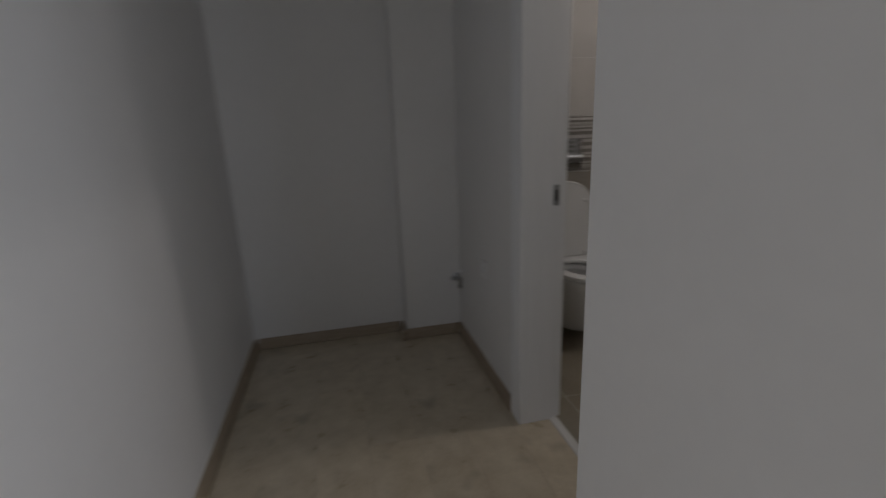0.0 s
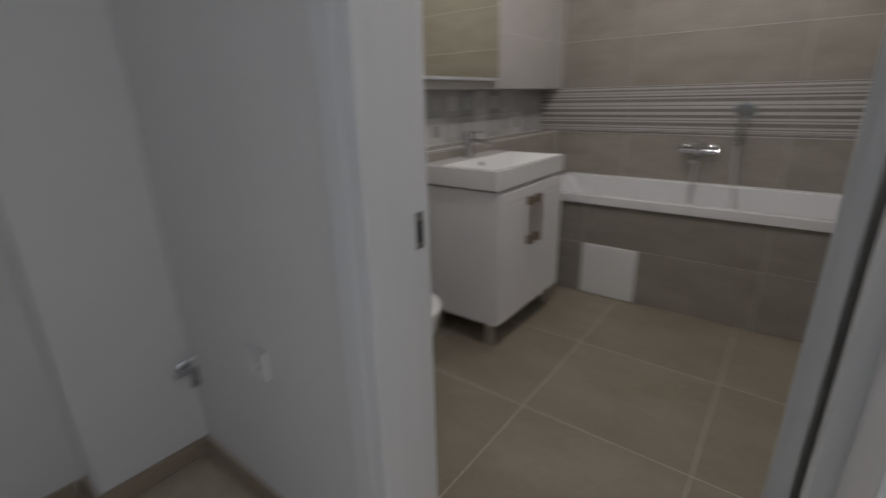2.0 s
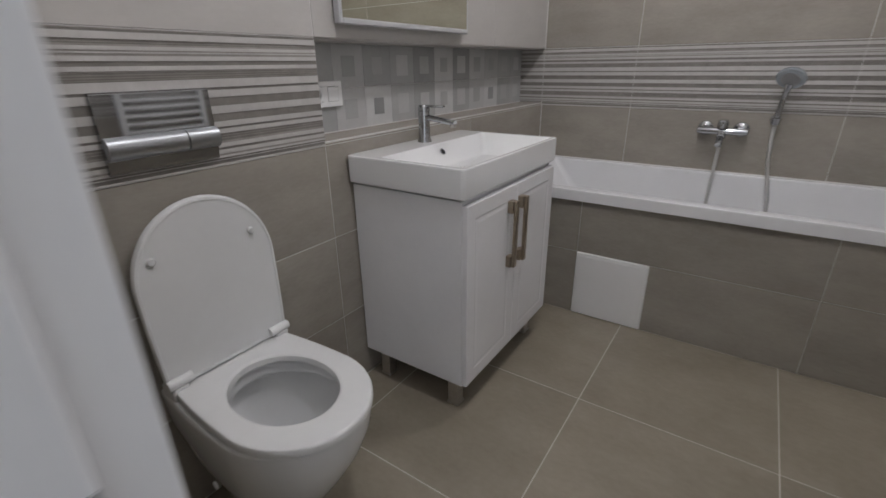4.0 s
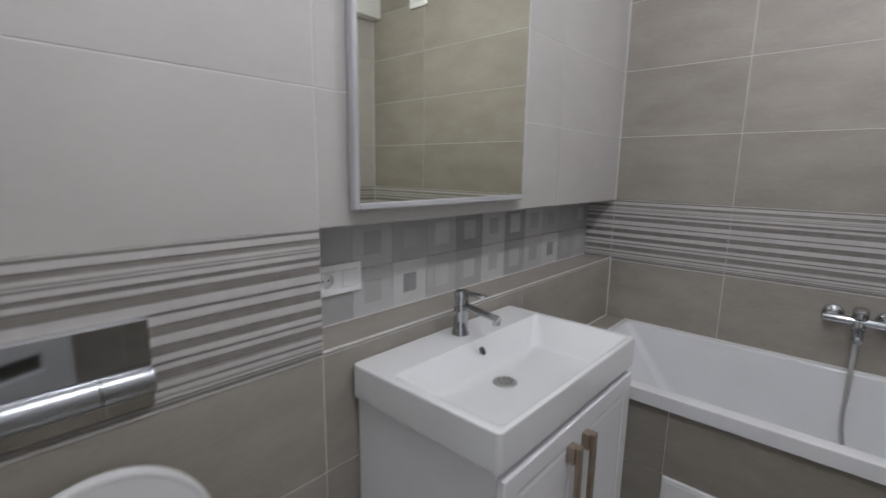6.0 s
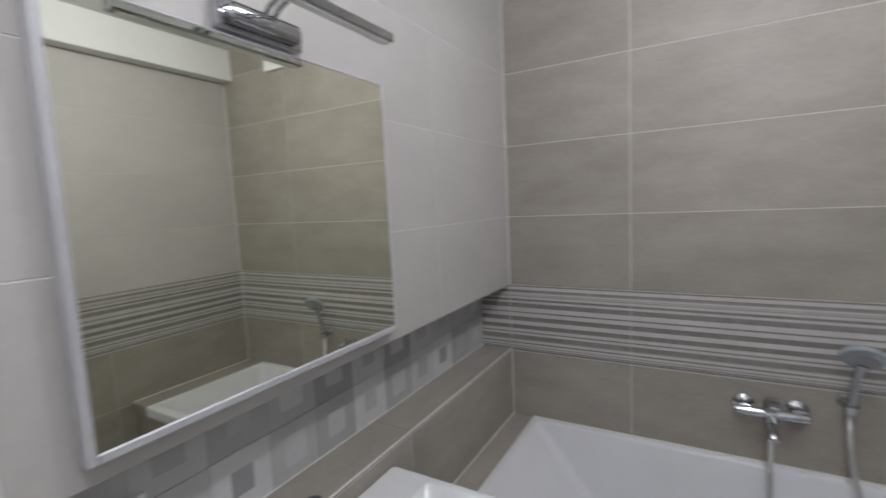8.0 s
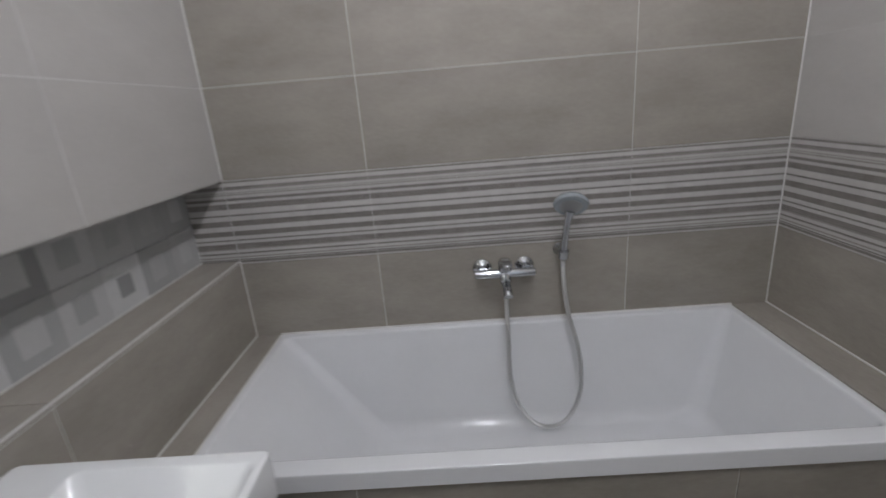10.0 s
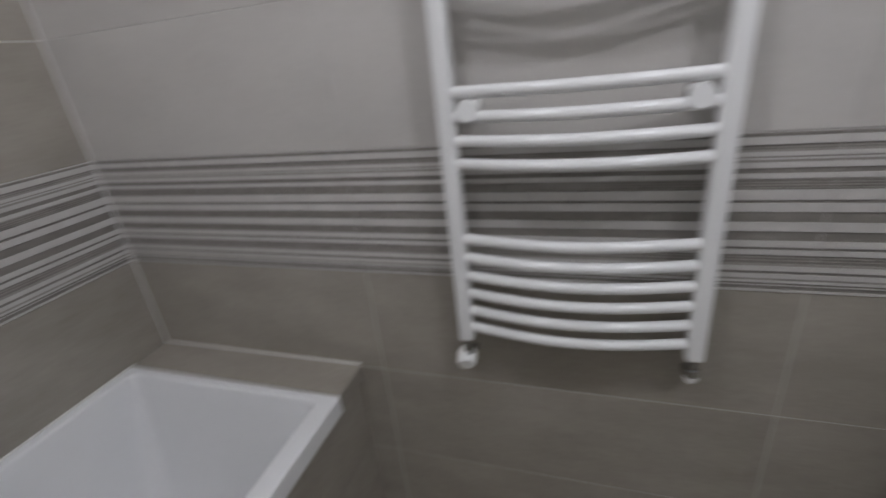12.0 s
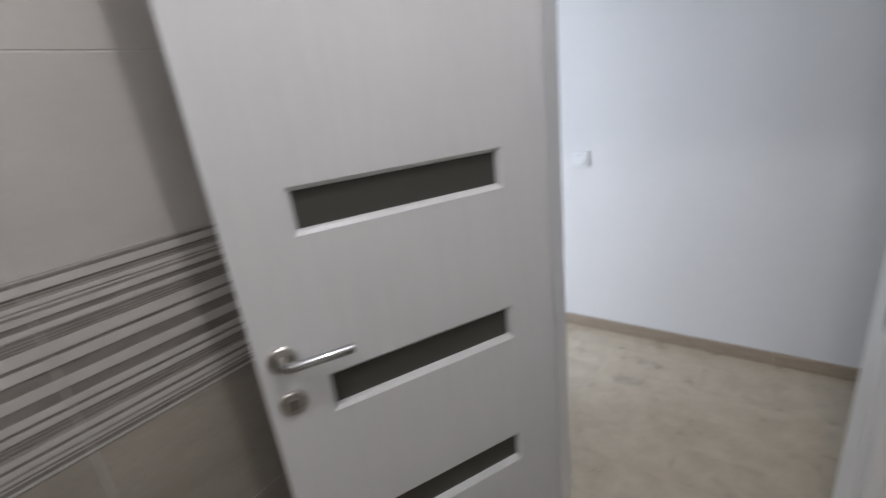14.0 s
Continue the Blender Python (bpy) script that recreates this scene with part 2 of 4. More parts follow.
def thing(name, at, label, category, group="", kind=""):
    ob = new(name)
    ob.empty_display_size = 0.05
    ob.location = at
    return tagged(ob, label, category, group, kind)


def box_part(name, dims, material, parent, bevel=0.0, label="", seg=1):
    bm = grown()
    box(bm, *dims, bevel, seg)
    return part(name, bm, material, parent, label)


# ---- large structure ----
def wall(name, dims, material, label):
    bm = grown()
    box(bm, *dims)
    return tagged(part(name, bm, material), label, "wall", kind="structure")


G = 0.0012   # depth of the tile layer, bed to face
floor_hall = tagged(box_part("floor_hall", (XW - 0.1, 0.262, YS - 0.1, YK + 0.1, -0.1, -0.0015), M_BASE, None), "sub-floor under pale oak laminate in the hall", "floor", kind="structure")
floor_bath = tagged(box_part("floor_bath", (0.2625, XT + 0.1, -0.1, YV + 0.25, -0.1, -0.0008), M_GROUTF, None), "pale grout bed under large taupe floor tiles", "floor", kind="structure")
wall_vanity = wall("wall_vanity", (XB + G, XT + 0.1, YV + 0.15, YV + 0.30, 0, ZC), M_GROUT, "vanity wall core behind the tiles")
wall_bath = wall("wall_bath", (XT + G, XT + 0.15, -0.15, YV + 0.15, 0, ZC), M_GROUT, "wall along the bath, grout bed under taupe tiles")
wall_radiator = wall("wall_radiator", (XB, XT + G, -0.15, -G, 0, ZC), M_GROUTL, "radiator wall, grout bed under ivory and taupe tiles")
# masonry in front of the vanity wall's core leaves the niche free
NX0, NZ0, NZ1, NY = 1.187, 0.914, 1.208, 2.060
bm = grown()
box(bm, XB + G, NX0, YV + G, YV + 0.15, 0, ZC)
box(bm, NX0, XT + G, YV + G, YV + 0.15, 0, NZ0 + 0.0005)
box(bm, NX0, XT + G, YV + G, YV + 0.15, NZ1 + 0.004, ZC)
tagged(part("wall_vanity_front", bm, M_GROUT), "grout bed of the vanity wall round the niche", "wall", kind="structure")
# wall between hall and bathroom, with the door opening
for nm, d in (("wall_door_a", (XH, XB, OY1 + 0.03, YV + 0.3, 0, ZC)), ("wall_door_b", (XH, XB, -0.15, OY0 - 0.03, 0, ZC)), ("wall_door_c", (XH, XB, OY0 - 0.03, OY1 + 0.03, OZ + 0.03, ZC))):
    wall(nm, d, M_PAINT, "white painted hall wall beside the bathroom door")
wall("wall_hall_far", (XF - 0.12, XF, YW, YK + 0.12, 0, ZC), M_PAINT, "white painted far wall of the hall")
wall("wall_hall_end", (XF, XH + 0.05, YK, YK + 0.12, 0, ZC), M_PAINT, "white painted end wall of the hall")
wall("pillar", (XP, XH, YP, YK, 0, ZC), M_PAINT, "white painted pipe pillar in the hall corner")
wall("wall_hall_narrow", (XN, XH, YE, YN, 0, ZC), M_PAINT, "white painted jutting wall of the hall")
# lobby walls out of view, added to close the space round the daylight lamps
wall("wall_lobby_north", (XW, XF - 0.12, YW, YW + 0.12, 0, ZC), M_PAINT, "white painted wall closing the lobby")
wall("wall_lobby_west", (XW - 0.12, XW, YS - 0.15, YW + 0.12, 0, ZC), M_PAINT, "white painted west wall of the lobby")
wall("wall_lobby_south", (-1.2, 0.12, YS - 0.15, YS, 0, ZC), M_PAINT, "white painted pier between the unseen lobby windows")
wall("wall_lobby_east", (XE, XE + 0.12, YS - 0.15, YE + 0.15, 0, ZC), M_PAINT, "white painted east wall of the lobby")
wall("wall_lobby_back", (XH, XE, YE, -0.15, 0, ZC), M_PAINT, "white painted wall behind the bathroom")
for x0, x1 in ((XW, -1.2), (0.12, XE)):
    wall("wall_lobby_sill", (x0, x1, YS - 0.15, YS, 0, 0.30), M_PAINT, "white painted sill wall under an unseen lobby window")
    wall("wall_lobby_lintel", (x0, x1, YS - 0.15, YS, 2.35, ZC), M_PAINT, "white painted lintel over an unseen lobby window")
tagged(box_part("ceiling_hall", (XW - 0.12, XB, YS - 0.15, YK + 0.12, ZC, ZC + 0.1), M_CEIL, None), "smooth white hall ceiling", "ceiling", kind="structure")
tagged(box_part("ceiling_lobby", (XB, XE + 0.12, YS - 0.15, -0.15, ZC, ZC + 0.1), M_CEIL, None), "smooth white lobby ceiling", "ceiling", kind="structure")
tagged(box_part("floor_lobby", (0.2505, XE + 0.12, YS - 0.1, -0.1, -0.1, 0.0), M_LAMINATE, None), "pale laminate floor of the lobby", "floor", kind="structure")
tagged(box_part("ceiling_bath", (XB, XT + 0.15, -0.15, YV + 0.3, ZC, ZC + 0.1), M_CEIL, None), "smooth white bathroom ceiling", "ceiling", kind="structure")
tagged(box_part("ceiling_beam", (XB, XT, YR, 0.085, 2.388, ZC), M_CEIL, None, 0.003), "white boxed beam above the radiator wall", "beam", kind="structure")


# ---- bath, with tiled apron and ledges ----
def super_ring(x0, x1, y0, y1, z, r, n=6):
    """A rounded rectangle at height z, running anticlockwise."""
    pts = []
    for cx, cy, a0 in ((x1 - r, y1 - r, 0), (x0 + r, y1 - r, 90), (x0 + r, y0 + r, 180), (x1 - r, y0 + r, 270)):
        for k in range(n + 1):
            a = radians(a0 + 90 * k / n)
            pts.append(Vector((cx + r * math.cos(a), cy + r * math.sin(a), z)))
    return pts


BX0, BY0, BY1, BZ = 2.165, 0.128, 1.822, 0.612
bath = thing("bathtub", (2.5, 1.0, 0), "white glossy acrylic bathtub set into tiled apron", "bathtub")
bm = grown()
rings = [super_ring(BX0, XT - 0.002, BY0, BY1, 0.563, 0.006), super_ring(BX0, XT - 0.002, BY0, BY1, 0.605, 0.006),
         super_ring(BX0 + 0.002, XT - 0.003, BY0 + 0.002, BY1 - 0.002, 0.610, 0.006), super_ring(BX0 + 0.006, XT - 0.004, BY0 + 0.004, BY1 - 0.004, BZ, 0.008),
         super_ring(BX0 + 0.048, XT - 0.026, BY0 + 0.022, BY1 - 0.022, BZ, 0.026), super_ring(BX0 + 0.053, XT - 0.030, BY0 + 0.026, BY1 - 0.026, 0.6095, 0.028),
         super_ring(BX0 + 0.056, XT - 0.033, BY0 + 0.030, BY1 - 0.030, 0.602, 0.03),
         super_ring(BX0 + 0.088, XT - 0.062, BY0 + 0.085, BY1 - 0.19, 0.40, 0.045), super_ring(BX0 + 0.108, XT - 0.082, BY0 + 0.125, BY1 - 0.30, 0.255, 0.06),
         super_ring(BX0 + 0.125, XT - 0.10, BY0 + 0.15, BY1 - 0.33, 0.226, 0.07), super_ring(BX0 + 0.16, XT - 0.135, BY0 + 0.19, BY1 - 0.37, 0.215, 0.08)]
ring_loft(bm, rings, True, False, True)
part("tub_shell", bm, M_ACRYL, bath, smooth="all")
bm = grown()
lathe(bm, [(0.0, 0), (0.03, 0), (0.032, 0.003), (0.022, 0.005), (0.0, 0.005)], pose(2.52, 0.52, 0.2155))
part("drain", bm, M_CHROME, bath, "chrome bath drain", smooth=True)

apron = thing("bath_apron", (2.2, 1.0, 0), "taupe tiled apron and end ledges around the bath", "bath apron", kind="structure")
box_part("core", (2.1875, 2.24, 0.0, YV, 0, 0.565), M_GROUT, apron)
box_part("ledge_core", (2.1875, XT, 0.0, BY0 - 0.004, 0.0, 0.609), M_GROUT, apron)
box_part("ledge_core", (2.1875, XT, BY1 + 0.004, YV, 0.0, 0.609), M_GROUT, apron)
box_part("sealant", (BX0 + 0.02, XT - 0.002, BY1 - 0.001, BY1 + 0.004, 0.597, 0.6095), M_SILICON, apron)

# ---- service hatch in the apron ----
hatch = thing("service_hatch", (2.18, 1.25, 0.16), "white plastic service hatch in the bath apron", "hatch")
box_part("frame", (2.177, 2.196, 1.094, 1.408, 0.003, 0.317), M_PLASTIC, hatch, 0.003)
box_part("panel", (2.1758, 2.181, 1.106, 1.396, 0.015, 0.305), M_PLASTIC, hatch, 0.002)

# ---- vanity ----
CX0, CX1, CY0, CY1 = 1.282, 1.947, 1.484, 1.912
van = thing("vanity_cabinet", (1.61, 1.7, 0), "white lacquered two-door vanity cabinet on steel legs", "cabinet")
for nm, d in (("side_panel", (CX0, CX0 + 0.016, CY0, CY1, 0.12, 0.768)), ("side_panel", (CX1 - 0.016, CX1, CY0, CY1, 0.12, 0.768)), ("bottom_panel", (CX0 + 0.0165, CX1 - 0.0165, CY0 + 0.004, CY1, 0.12, 0.138)),
              ("back_panel", (CX0 + 0.0165, CX1 - 0.0165, CY1 - 0.012, CY1, 0.1385, 0.768)), ("top_rail", (CX0 + 0.0165, CX1 - 0.0165, CY0 + 0.004, CY0 + 0.06, 0.74, 0.768))):
    box_part(nm, d, M_LACQ, van, 0.0012)


def panel_door(x0, x1, handle_x):
    """A lacquered front with a routed frame line, and its bar handle."""
    y, z0, z1 = CY0 - 0.019, 0.126, 0.757
    bm = grown()

    def ring(d, yy):
        return [Vector((x0 + d, yy, z0 + d)), Vector((x1 - d, yy, z0 + d)), Vector((x1 - d, yy, z1 - d)), Vector((x0 + d, yy, z1 - d))]
    rings = [ring(0, y + 0.018), ring(0, y + 0.002), ring(0.002, y), ring(0.046, y), ring(0.051, y + 0.0020), ring(0.058, y + 0.0020), ring(0.066, y + 0.0008), ring(0.07, y + 0.0008)]
    ring_loft(bm, rings, True, True, True)
    d = part("door", bm, M_LACQ, van)
    bm = grown()
    hz0, hz1 = 0.472, 0.711
    box(bm, handle_x - 0.011, handle_x + 0.011, y - 0.030, y - 0.019, hz0, hz1, 0.002)
    box(bm, handle_x - 0.017, handle_x + 0.011, y - 0.0195, y, hz0, hz0 + 0.042, 0.0015)
    box(bm, handle_x - 0.017, handle_x + 0.011, y - 0.0195, y, hz1 - 0.042, hz1, 0.0015)
    part("handle", bm, M_BRONZE, d, "brushed bronze bar handle")


panel_door(CX0 + 0.001, 1.6135, 1.558)
panel_door(1.6155, CX1 - 0.001, 1.636)
for lx, ly in ((CX0 + 0.03, CY0 + 0.035), (CX1 - 0.07, CY0 + 0.035), (CX0 + 0.03, CY1 - 0.08), (CX1 - 0.07, CY1 - 0.08)):
    bm = grown()
    box(bm, lx, lx + 0.04, ly, ly + 0.04, 0.004, 0.12, 0.002)
    box(bm, lx - 0.003, lx + 0.043, ly - 0.003, ly + 0.043, 0.0, 0.008, 0.002)
    part("leg", bm, M_BRUSH, van, "square brushed-steel leg")

# ---- washbasin ----
WX0, WX1, WY0, WY1, WZ0, WZ1 = 1.264, 1.960, 1.466, 1.914, 0.776, 0.866
basin = thing("washbasin", (1.61, 1.7, 0.776), "white rectangular ceramic washbasin on the vanity cabinet", "washbasin")
bm = grown()
ix0, ix1, iy0, iy1 = WX0 + 0.03, WX1 - 0.03, WY0 + 0.018, WY1 - 0.125
rings = [super_ring(WX0 + 0.02, WX1 - 0.02, WY0 + 0.02, WY1, WZ0, 0.010), super_ring(WX0 + 0.003, WX1 - 0.003, WY0 + 0.003, WY1, WZ0 + 0.0015, 0.012),
         super_ring(WX0, WX1, WY0, WY1, WZ0 + 0.006, 0.014), super_ring(WX0, WX1, WY0, WY1, WZ1 - 0.006, 0.014),
         super_ring(WX0 + 0.002, WX1 - 0.002, WY0 + 0.002, WY1 - 0.001, WZ1 - 0.0015, 0.013), super_ring(WX0 + 0.006, WX1 - 0.006, WY0 + 0.006, WY1 - 0.003, WZ1, 0.012),
         super_ring(ix0 - 0.008, ix1 + 0.008, iy0 - 0.004, iy1 + 0.004, WZ1, 0.014), super_ring(ix0 - 0.002, ix1 + 0.002, iy0, iy1, WZ1 - 0.003, 0.016),
         super_ring(ix0 + 0.008, ix1 - 0.008, iy0 + 0.006, iy1 - 0.006, WZ1 - 0.014, 0.02),
         super_ring(ix0 + 0.07, ix1 - 0.07, iy0 + 0.022, iy1 - 0.045, WZ1 - 0.066, 0.03), super_ring(ix0 + 0.09, ix1 - 0.09, iy0 + 0.04, iy1 - 0.062, WZ1 - 0.074, 0.03),
         super_ring(ix0 + 0.26, ix1 - 0.26, iy0 + 0.10, iy1 - 0.10, WZ1 - 0.079, 0.03)]
ring_loft(bm, rings, True, True, True)
part("bowl", bm, M_CERAMIC, basin, smooth="all")
bm = grown()
lathe(bm, [(0.0, -0.002), (0.031, -0.002), (0.033, 0.001), (0.029, 0.0035), (0.012, 0.002), (0.0, 0.002)], pose(1.578, 1.668, WZ1 - 0.0775))
drain = part("drain", bm, M_HOSE, basin, "chrome grid drain", smooth=True)
for k in range(8):
    a = radians(45 * k)
    bm = grown()
    lathe(bm, [(0.0, 0), (0.0032, 0), (0.0032, 0.0006), (0, 0.0006)], pose(1.578 + 0.018 * math.cos(a), 1.668 + 0.018 * math.sin(a), WZ1 - 0.0738), 10)
    part("drain_hole", bm, M_PLASTIC_D, drain)
ov = pose(1.61, iy1 - 0.019, WZ1 - 0.030, 55, 0, 0)
bm = grown()
lathe(bm, [(0.0, 0.0), (0.012, 0.0), (0.0135, 0.002), (0.011, 0.0035), (0.0095, 0.002), (0.0, 0.002)], ov, 20)
over = part("overflow_ring", bm, M_CHROME, basin, "small chrome overflow ring", smooth=True)
bm = grown()
lathe(bm, [(0.0, 0.0022), (0.0093, 0.0022), (0.0093, 0.0026), (0, 0.0026)], ov, 16)
part("overflow_hole", bm, M_DARK, over)

# ---- basin tap ----
tap = thing("basin_tap", (1.605, 1.853, 0.866), "chrome single-lever mixer tap on the washbasin", "tap")
TX, TY = 1.612, 1.853
bm = grown()
lathe(bm, [(0, 0), (0.026, 0), (0.026, 0.004), (0.0225, 0.010), (0.0208, 0.06), (0.0215, 0.106), (0.020, 0.110), (0, 0.110)], pose(TX, TY, 0.866))
part("body", bm, M_CHROME, tap, smooth=True)
bm = grown()
tube(bm, [(TX, TY - 0.005, 0.955), (TX, TY - 0.04, 0.952), (TX, TY - 0.10, 0.944), (TX, TY - 0.136, 0.940)], [0.0145, 0.0135, 0.0122, 0.0118], 14, True, 0.8)
spout = part("spout", bm, M_CHROME, tap, smooth=True)
bm = grown()
lathe(bm, [(0, 0), (0.0105, 0), (0.0115, 0.004), (0.0115, 0.014), (0, 0.014)], pose(TX, TY - 0.127, 0.924, -6), 16)
part("aerator", bm, M_BRUSH, spout, "steel aerator", smooth=True)
bm = grown()
lathe(bm, [(0, 0), (0.022, 0), (0.0215, 0.016), (0.018, 0.022), (0, 0.023)], pose(TX, TY, 0.976))
box(bm, TX - 0.013, TX + 0.013, TY - 0.088, TY - 0.006, 0.991, 0.998, 0.003)
part("lever", bm, M_CHROME, tap, smooth=True)

# ---- wall-hung toilet ----
TCX = 0.735
toilet = thing("toilet", (TCX, 1.7, 0.05), "white wall-hung ceramic toilet with raised seat lid", "toilet")


def d_ring(w, y_back, y_front, z, n=40, flat=0.0):
    """A toilet outline: straight at the back, round at the front."""
    pts = []
    r = w / 2
    straight = (y_back - y_front) - r * 1.12
    m = 6
    for k in range(m):
        pts.append(Vector((TCX + r * (1 - 0.10 * (1 - k / m) ** 2), y_back - straight * k / m, z)))
    for k in range(n - 2 * m + 1):
        a = math.pi * k / (n - 2 * m)
        pts.append(Vector((TCX + r * math.cos(a), y_back - straight - r * 1.12 * math.sin(a), z)))
    for k in range(m - 1, -1, -1):
        pts.append(Vector((TCX - r * (1 - 0.10 * (1 - k / m) ** 2), y_back - straight * k / m, z)))
    pts.extend(Vector((TCX + r * 0.9 * (k / 6 - 1), y_back, z)) for k in range(1, 12))
    return pts


YF = 1.415
bm = grown()
prof = [(0.20, 1.60, 0.075), (0.235, 1.575, 0.085), (0.27, 1.545, 0.13), (0.305, 1.50, 0.20), (0.335, 1.455, 0.28), (0.352, 1.430, 0.345), (0.356, 1.424, 0.385), (0.354, 1.426, 0.398), (0.346, 1.432, 0.402)]
rings = [d_ring(w, YV - 0.004, yf, z) for w, yf, z in prof]
ring_loft(bm, rings, True, True, False)


def o_ring(rx, ry, cy, z, n):
    """An egg ring whose points run along with d_ring's."""
    out = []
    for p in d_ring(0.346, YV - 0.004, 1.432, z):
        v = Vector((p.x - TCX, p.y - cy))
        a = math.atan2(v.y / 0.25, v.x / 0.175)
        out.append(Vector((TCX + rx * math.cos(a), cy + ry * math.sin(a), z)))
    return out


inner = [d_ring(0.346, YV - 0.004, 1.432, 0.402), o_ring(0.130, 0.167, 1.635, 0.401, 0), o_ring(0.126, 0.163, 1.635, 0.396, 0), o_ring(0.125, 0.162, 1.635, 0.372, 0), o_ring(0.130, 0.167, 1.636, 0.364, 0),
         o_ring(0.146, 0.184, 1.637, 0.362, 0), o_ring(0.149, 0.188, 1.638, 0.350, 0), o_ring(0.142, 0.180, 1.640, 0.310, 0), o_ring(0.122, 0.158, 1.645, 0.262, 0), o_ring(0.094, 0.122, 1.655, 0.222, 0),
         o_ring(0.070, 0.088, 1.668, 0.198, 0), o_ring(0.056, 0.066, 1.680, 0.172, 0), o_ring(0.048, 0.054, 1.690, 0.130, 0), o_ring(0.040, 0.044, 1.692, 0.112, 0)]
ring_loft(bm, inner, True, False, True)
part("bowl", bm, M_CERAMIC, toilet, smooth="all")
bm = grown()
ring_loft(bm, [o_ring(0.0635, 0.078, 1.673, 0.187, 0)], True, True, False)
part("water", bm, M_WATER, toilet, "still water in the bowl")
bm = grown()
so = [d_ring(0.346, 1.852, YF, z) for z in (0.408, 0.420)]
s_in = [d_ring(0.332, 1.848, YF + 0.008, 0.4275), o_ring(0.125, 0.156, 1.645, 0.4275, 0), o_ring(0.116, 0.147, 1.645, 0.422, 0), o_ring(0.113, 0.144, 1.645, 0.408, 0)]
ring_loft(bm, [so[0], so[1], d_ring(0.341, 1.851, YF + 0.003, 0.4255)] + s_in + [so[0]], True)
part("seat", bm, M_SEAT, toilet, "white plastic toilet seat, lowered", smooth="all")


def lid_ring(w, h0, h1, d):
    """The raised lid's outline in its own plane (x across, h up), d off that plane."""
    lean = 0.012
    pts = []
    r = w / 2
    for k in range(7):
        pts.append((r * (1 - 0.04 * (1 - k / 6) ** 2), h0 + (h1 - h0 - r * 1.05) * k / 6))
    for k in range(1, 28):
        a = math.pi * k / 28
        pts.append((r * math.cos(a), h1 - r * 1.05 + r * 1.05 * math.sin(a)))
    for k in range(6, -1, -1):
        pts.append((-r * (1 - 0.04 * (1 - k / 6) ** 2), h0 + (h1 - h0 - r * 1.05) * k / 6))
    return [Vector((TCX + x, 1.852 - d + (h - 0.43) * lean / 0.43, h)) for x, h in pts]


bm = grown()
ring_loft(bm, [lid_ring(0.336, 0.436, 0.854, -0.014), lid_ring(0.345, 0.431, 0.861, -0.008), lid_ring(0.347, 0.430, 0.862, 0.002), lid_ring(0.341, 0.432, 0.858, 0.008),
               lid_ring(0.330, 0.437, 0.852, 0.009), lid_ring(0.322, 0.441, 0.847, 0.006)], True, True, True)
lid = part("lid", bm, M_SEAT, toilet, "raised white plastic toilet lid", smooth="all")
for s in (-1, 1):
    bm = grown()
    lathe(bm, [(0, 0), (0.0095, 0), (0.0095, 0.005), (0.007, 0.008), (0, 0.008)], pose(TCX - 0.006 + s * 0.121, 1.852 + 0.003, 0.747, 90 - 1.6, 0, 0), 14)
    part("bumper", bm, M_SEAT, lid, "small round rubber bumper", smooth=True)
    bm = grown()
    tube(bm, [(TCX + s * 0.110, 1.842, 0.446), (TCX + s * 0.168, 1.842, 0.446)], 0.0128, 16)
    box(bm, TCX + s * 0.143 - 0.02, TCX + s * 0.143 + 0.02, 1.832, 1.888, 0.400, 0.438, 0.004)
    part("hinge", bm, M_SEAT, toilet, "white seat hinge", smooth=True)
    bm = grown()
    lathe(bm, [(0, 0), (0.010, 0), (0.010, 0.004), (0, 0.005)], pose(TCX + s * 0.177, 1.70, 0.24, 0, s * 90, 0), 14)
    part("bolt_cap", bm, M_PLASTIC, toilet, "round fixing cap", smooth=True)

# ---- flush plate ----
plate = thing("flush_plate", (0.723, YV, 1.01), "chrome dual-flush plate on the striped tile band", "flush plate")
PX0, PX1, PZ0, PZ1 = 0.601, 0.839, 0.928, 1.090
bm = grown()
rows = []
for x in (PX0, PX1):
    rows.append([Vector((x, y, z)) for y, z in ((YV - 0.001, PZ1), (YV - 0.010, PZ1), (YV - 0.0155, PZ1 - 0.004), (YV - 0.016, 0.985), (YV - 0.020, 0.978), (YV - 0.020, 0.966), (YV - 0.016, 0.96), (YV - 0.012, PZ0 + 0.003), (YV - 0.008, PZ0), (YV - 0.001, PZ0))])
ring_loft(bm, rows, True, True, True)
part("cover", bm, M_CHROME, plate)
for x0, x1 in ((PX0 + 0.001, 0.762), (0.765, PX1 - 0.001)):
    bm = grown()
    rows = []
    for x in (x0, x1):
        rows.append([Vector((x, YV - 0.018 - 0.020 * math.cos(a), 0.981 + 0.024 * math.sin(a))) for a in [radians(-90 + 20 * k) for k in range(10)]])
    ring_loft(bm, rows, True, True, True)
    part("flush_button", bm, M_SATIN, plate, "rounded chrome flush bar", smooth=True)

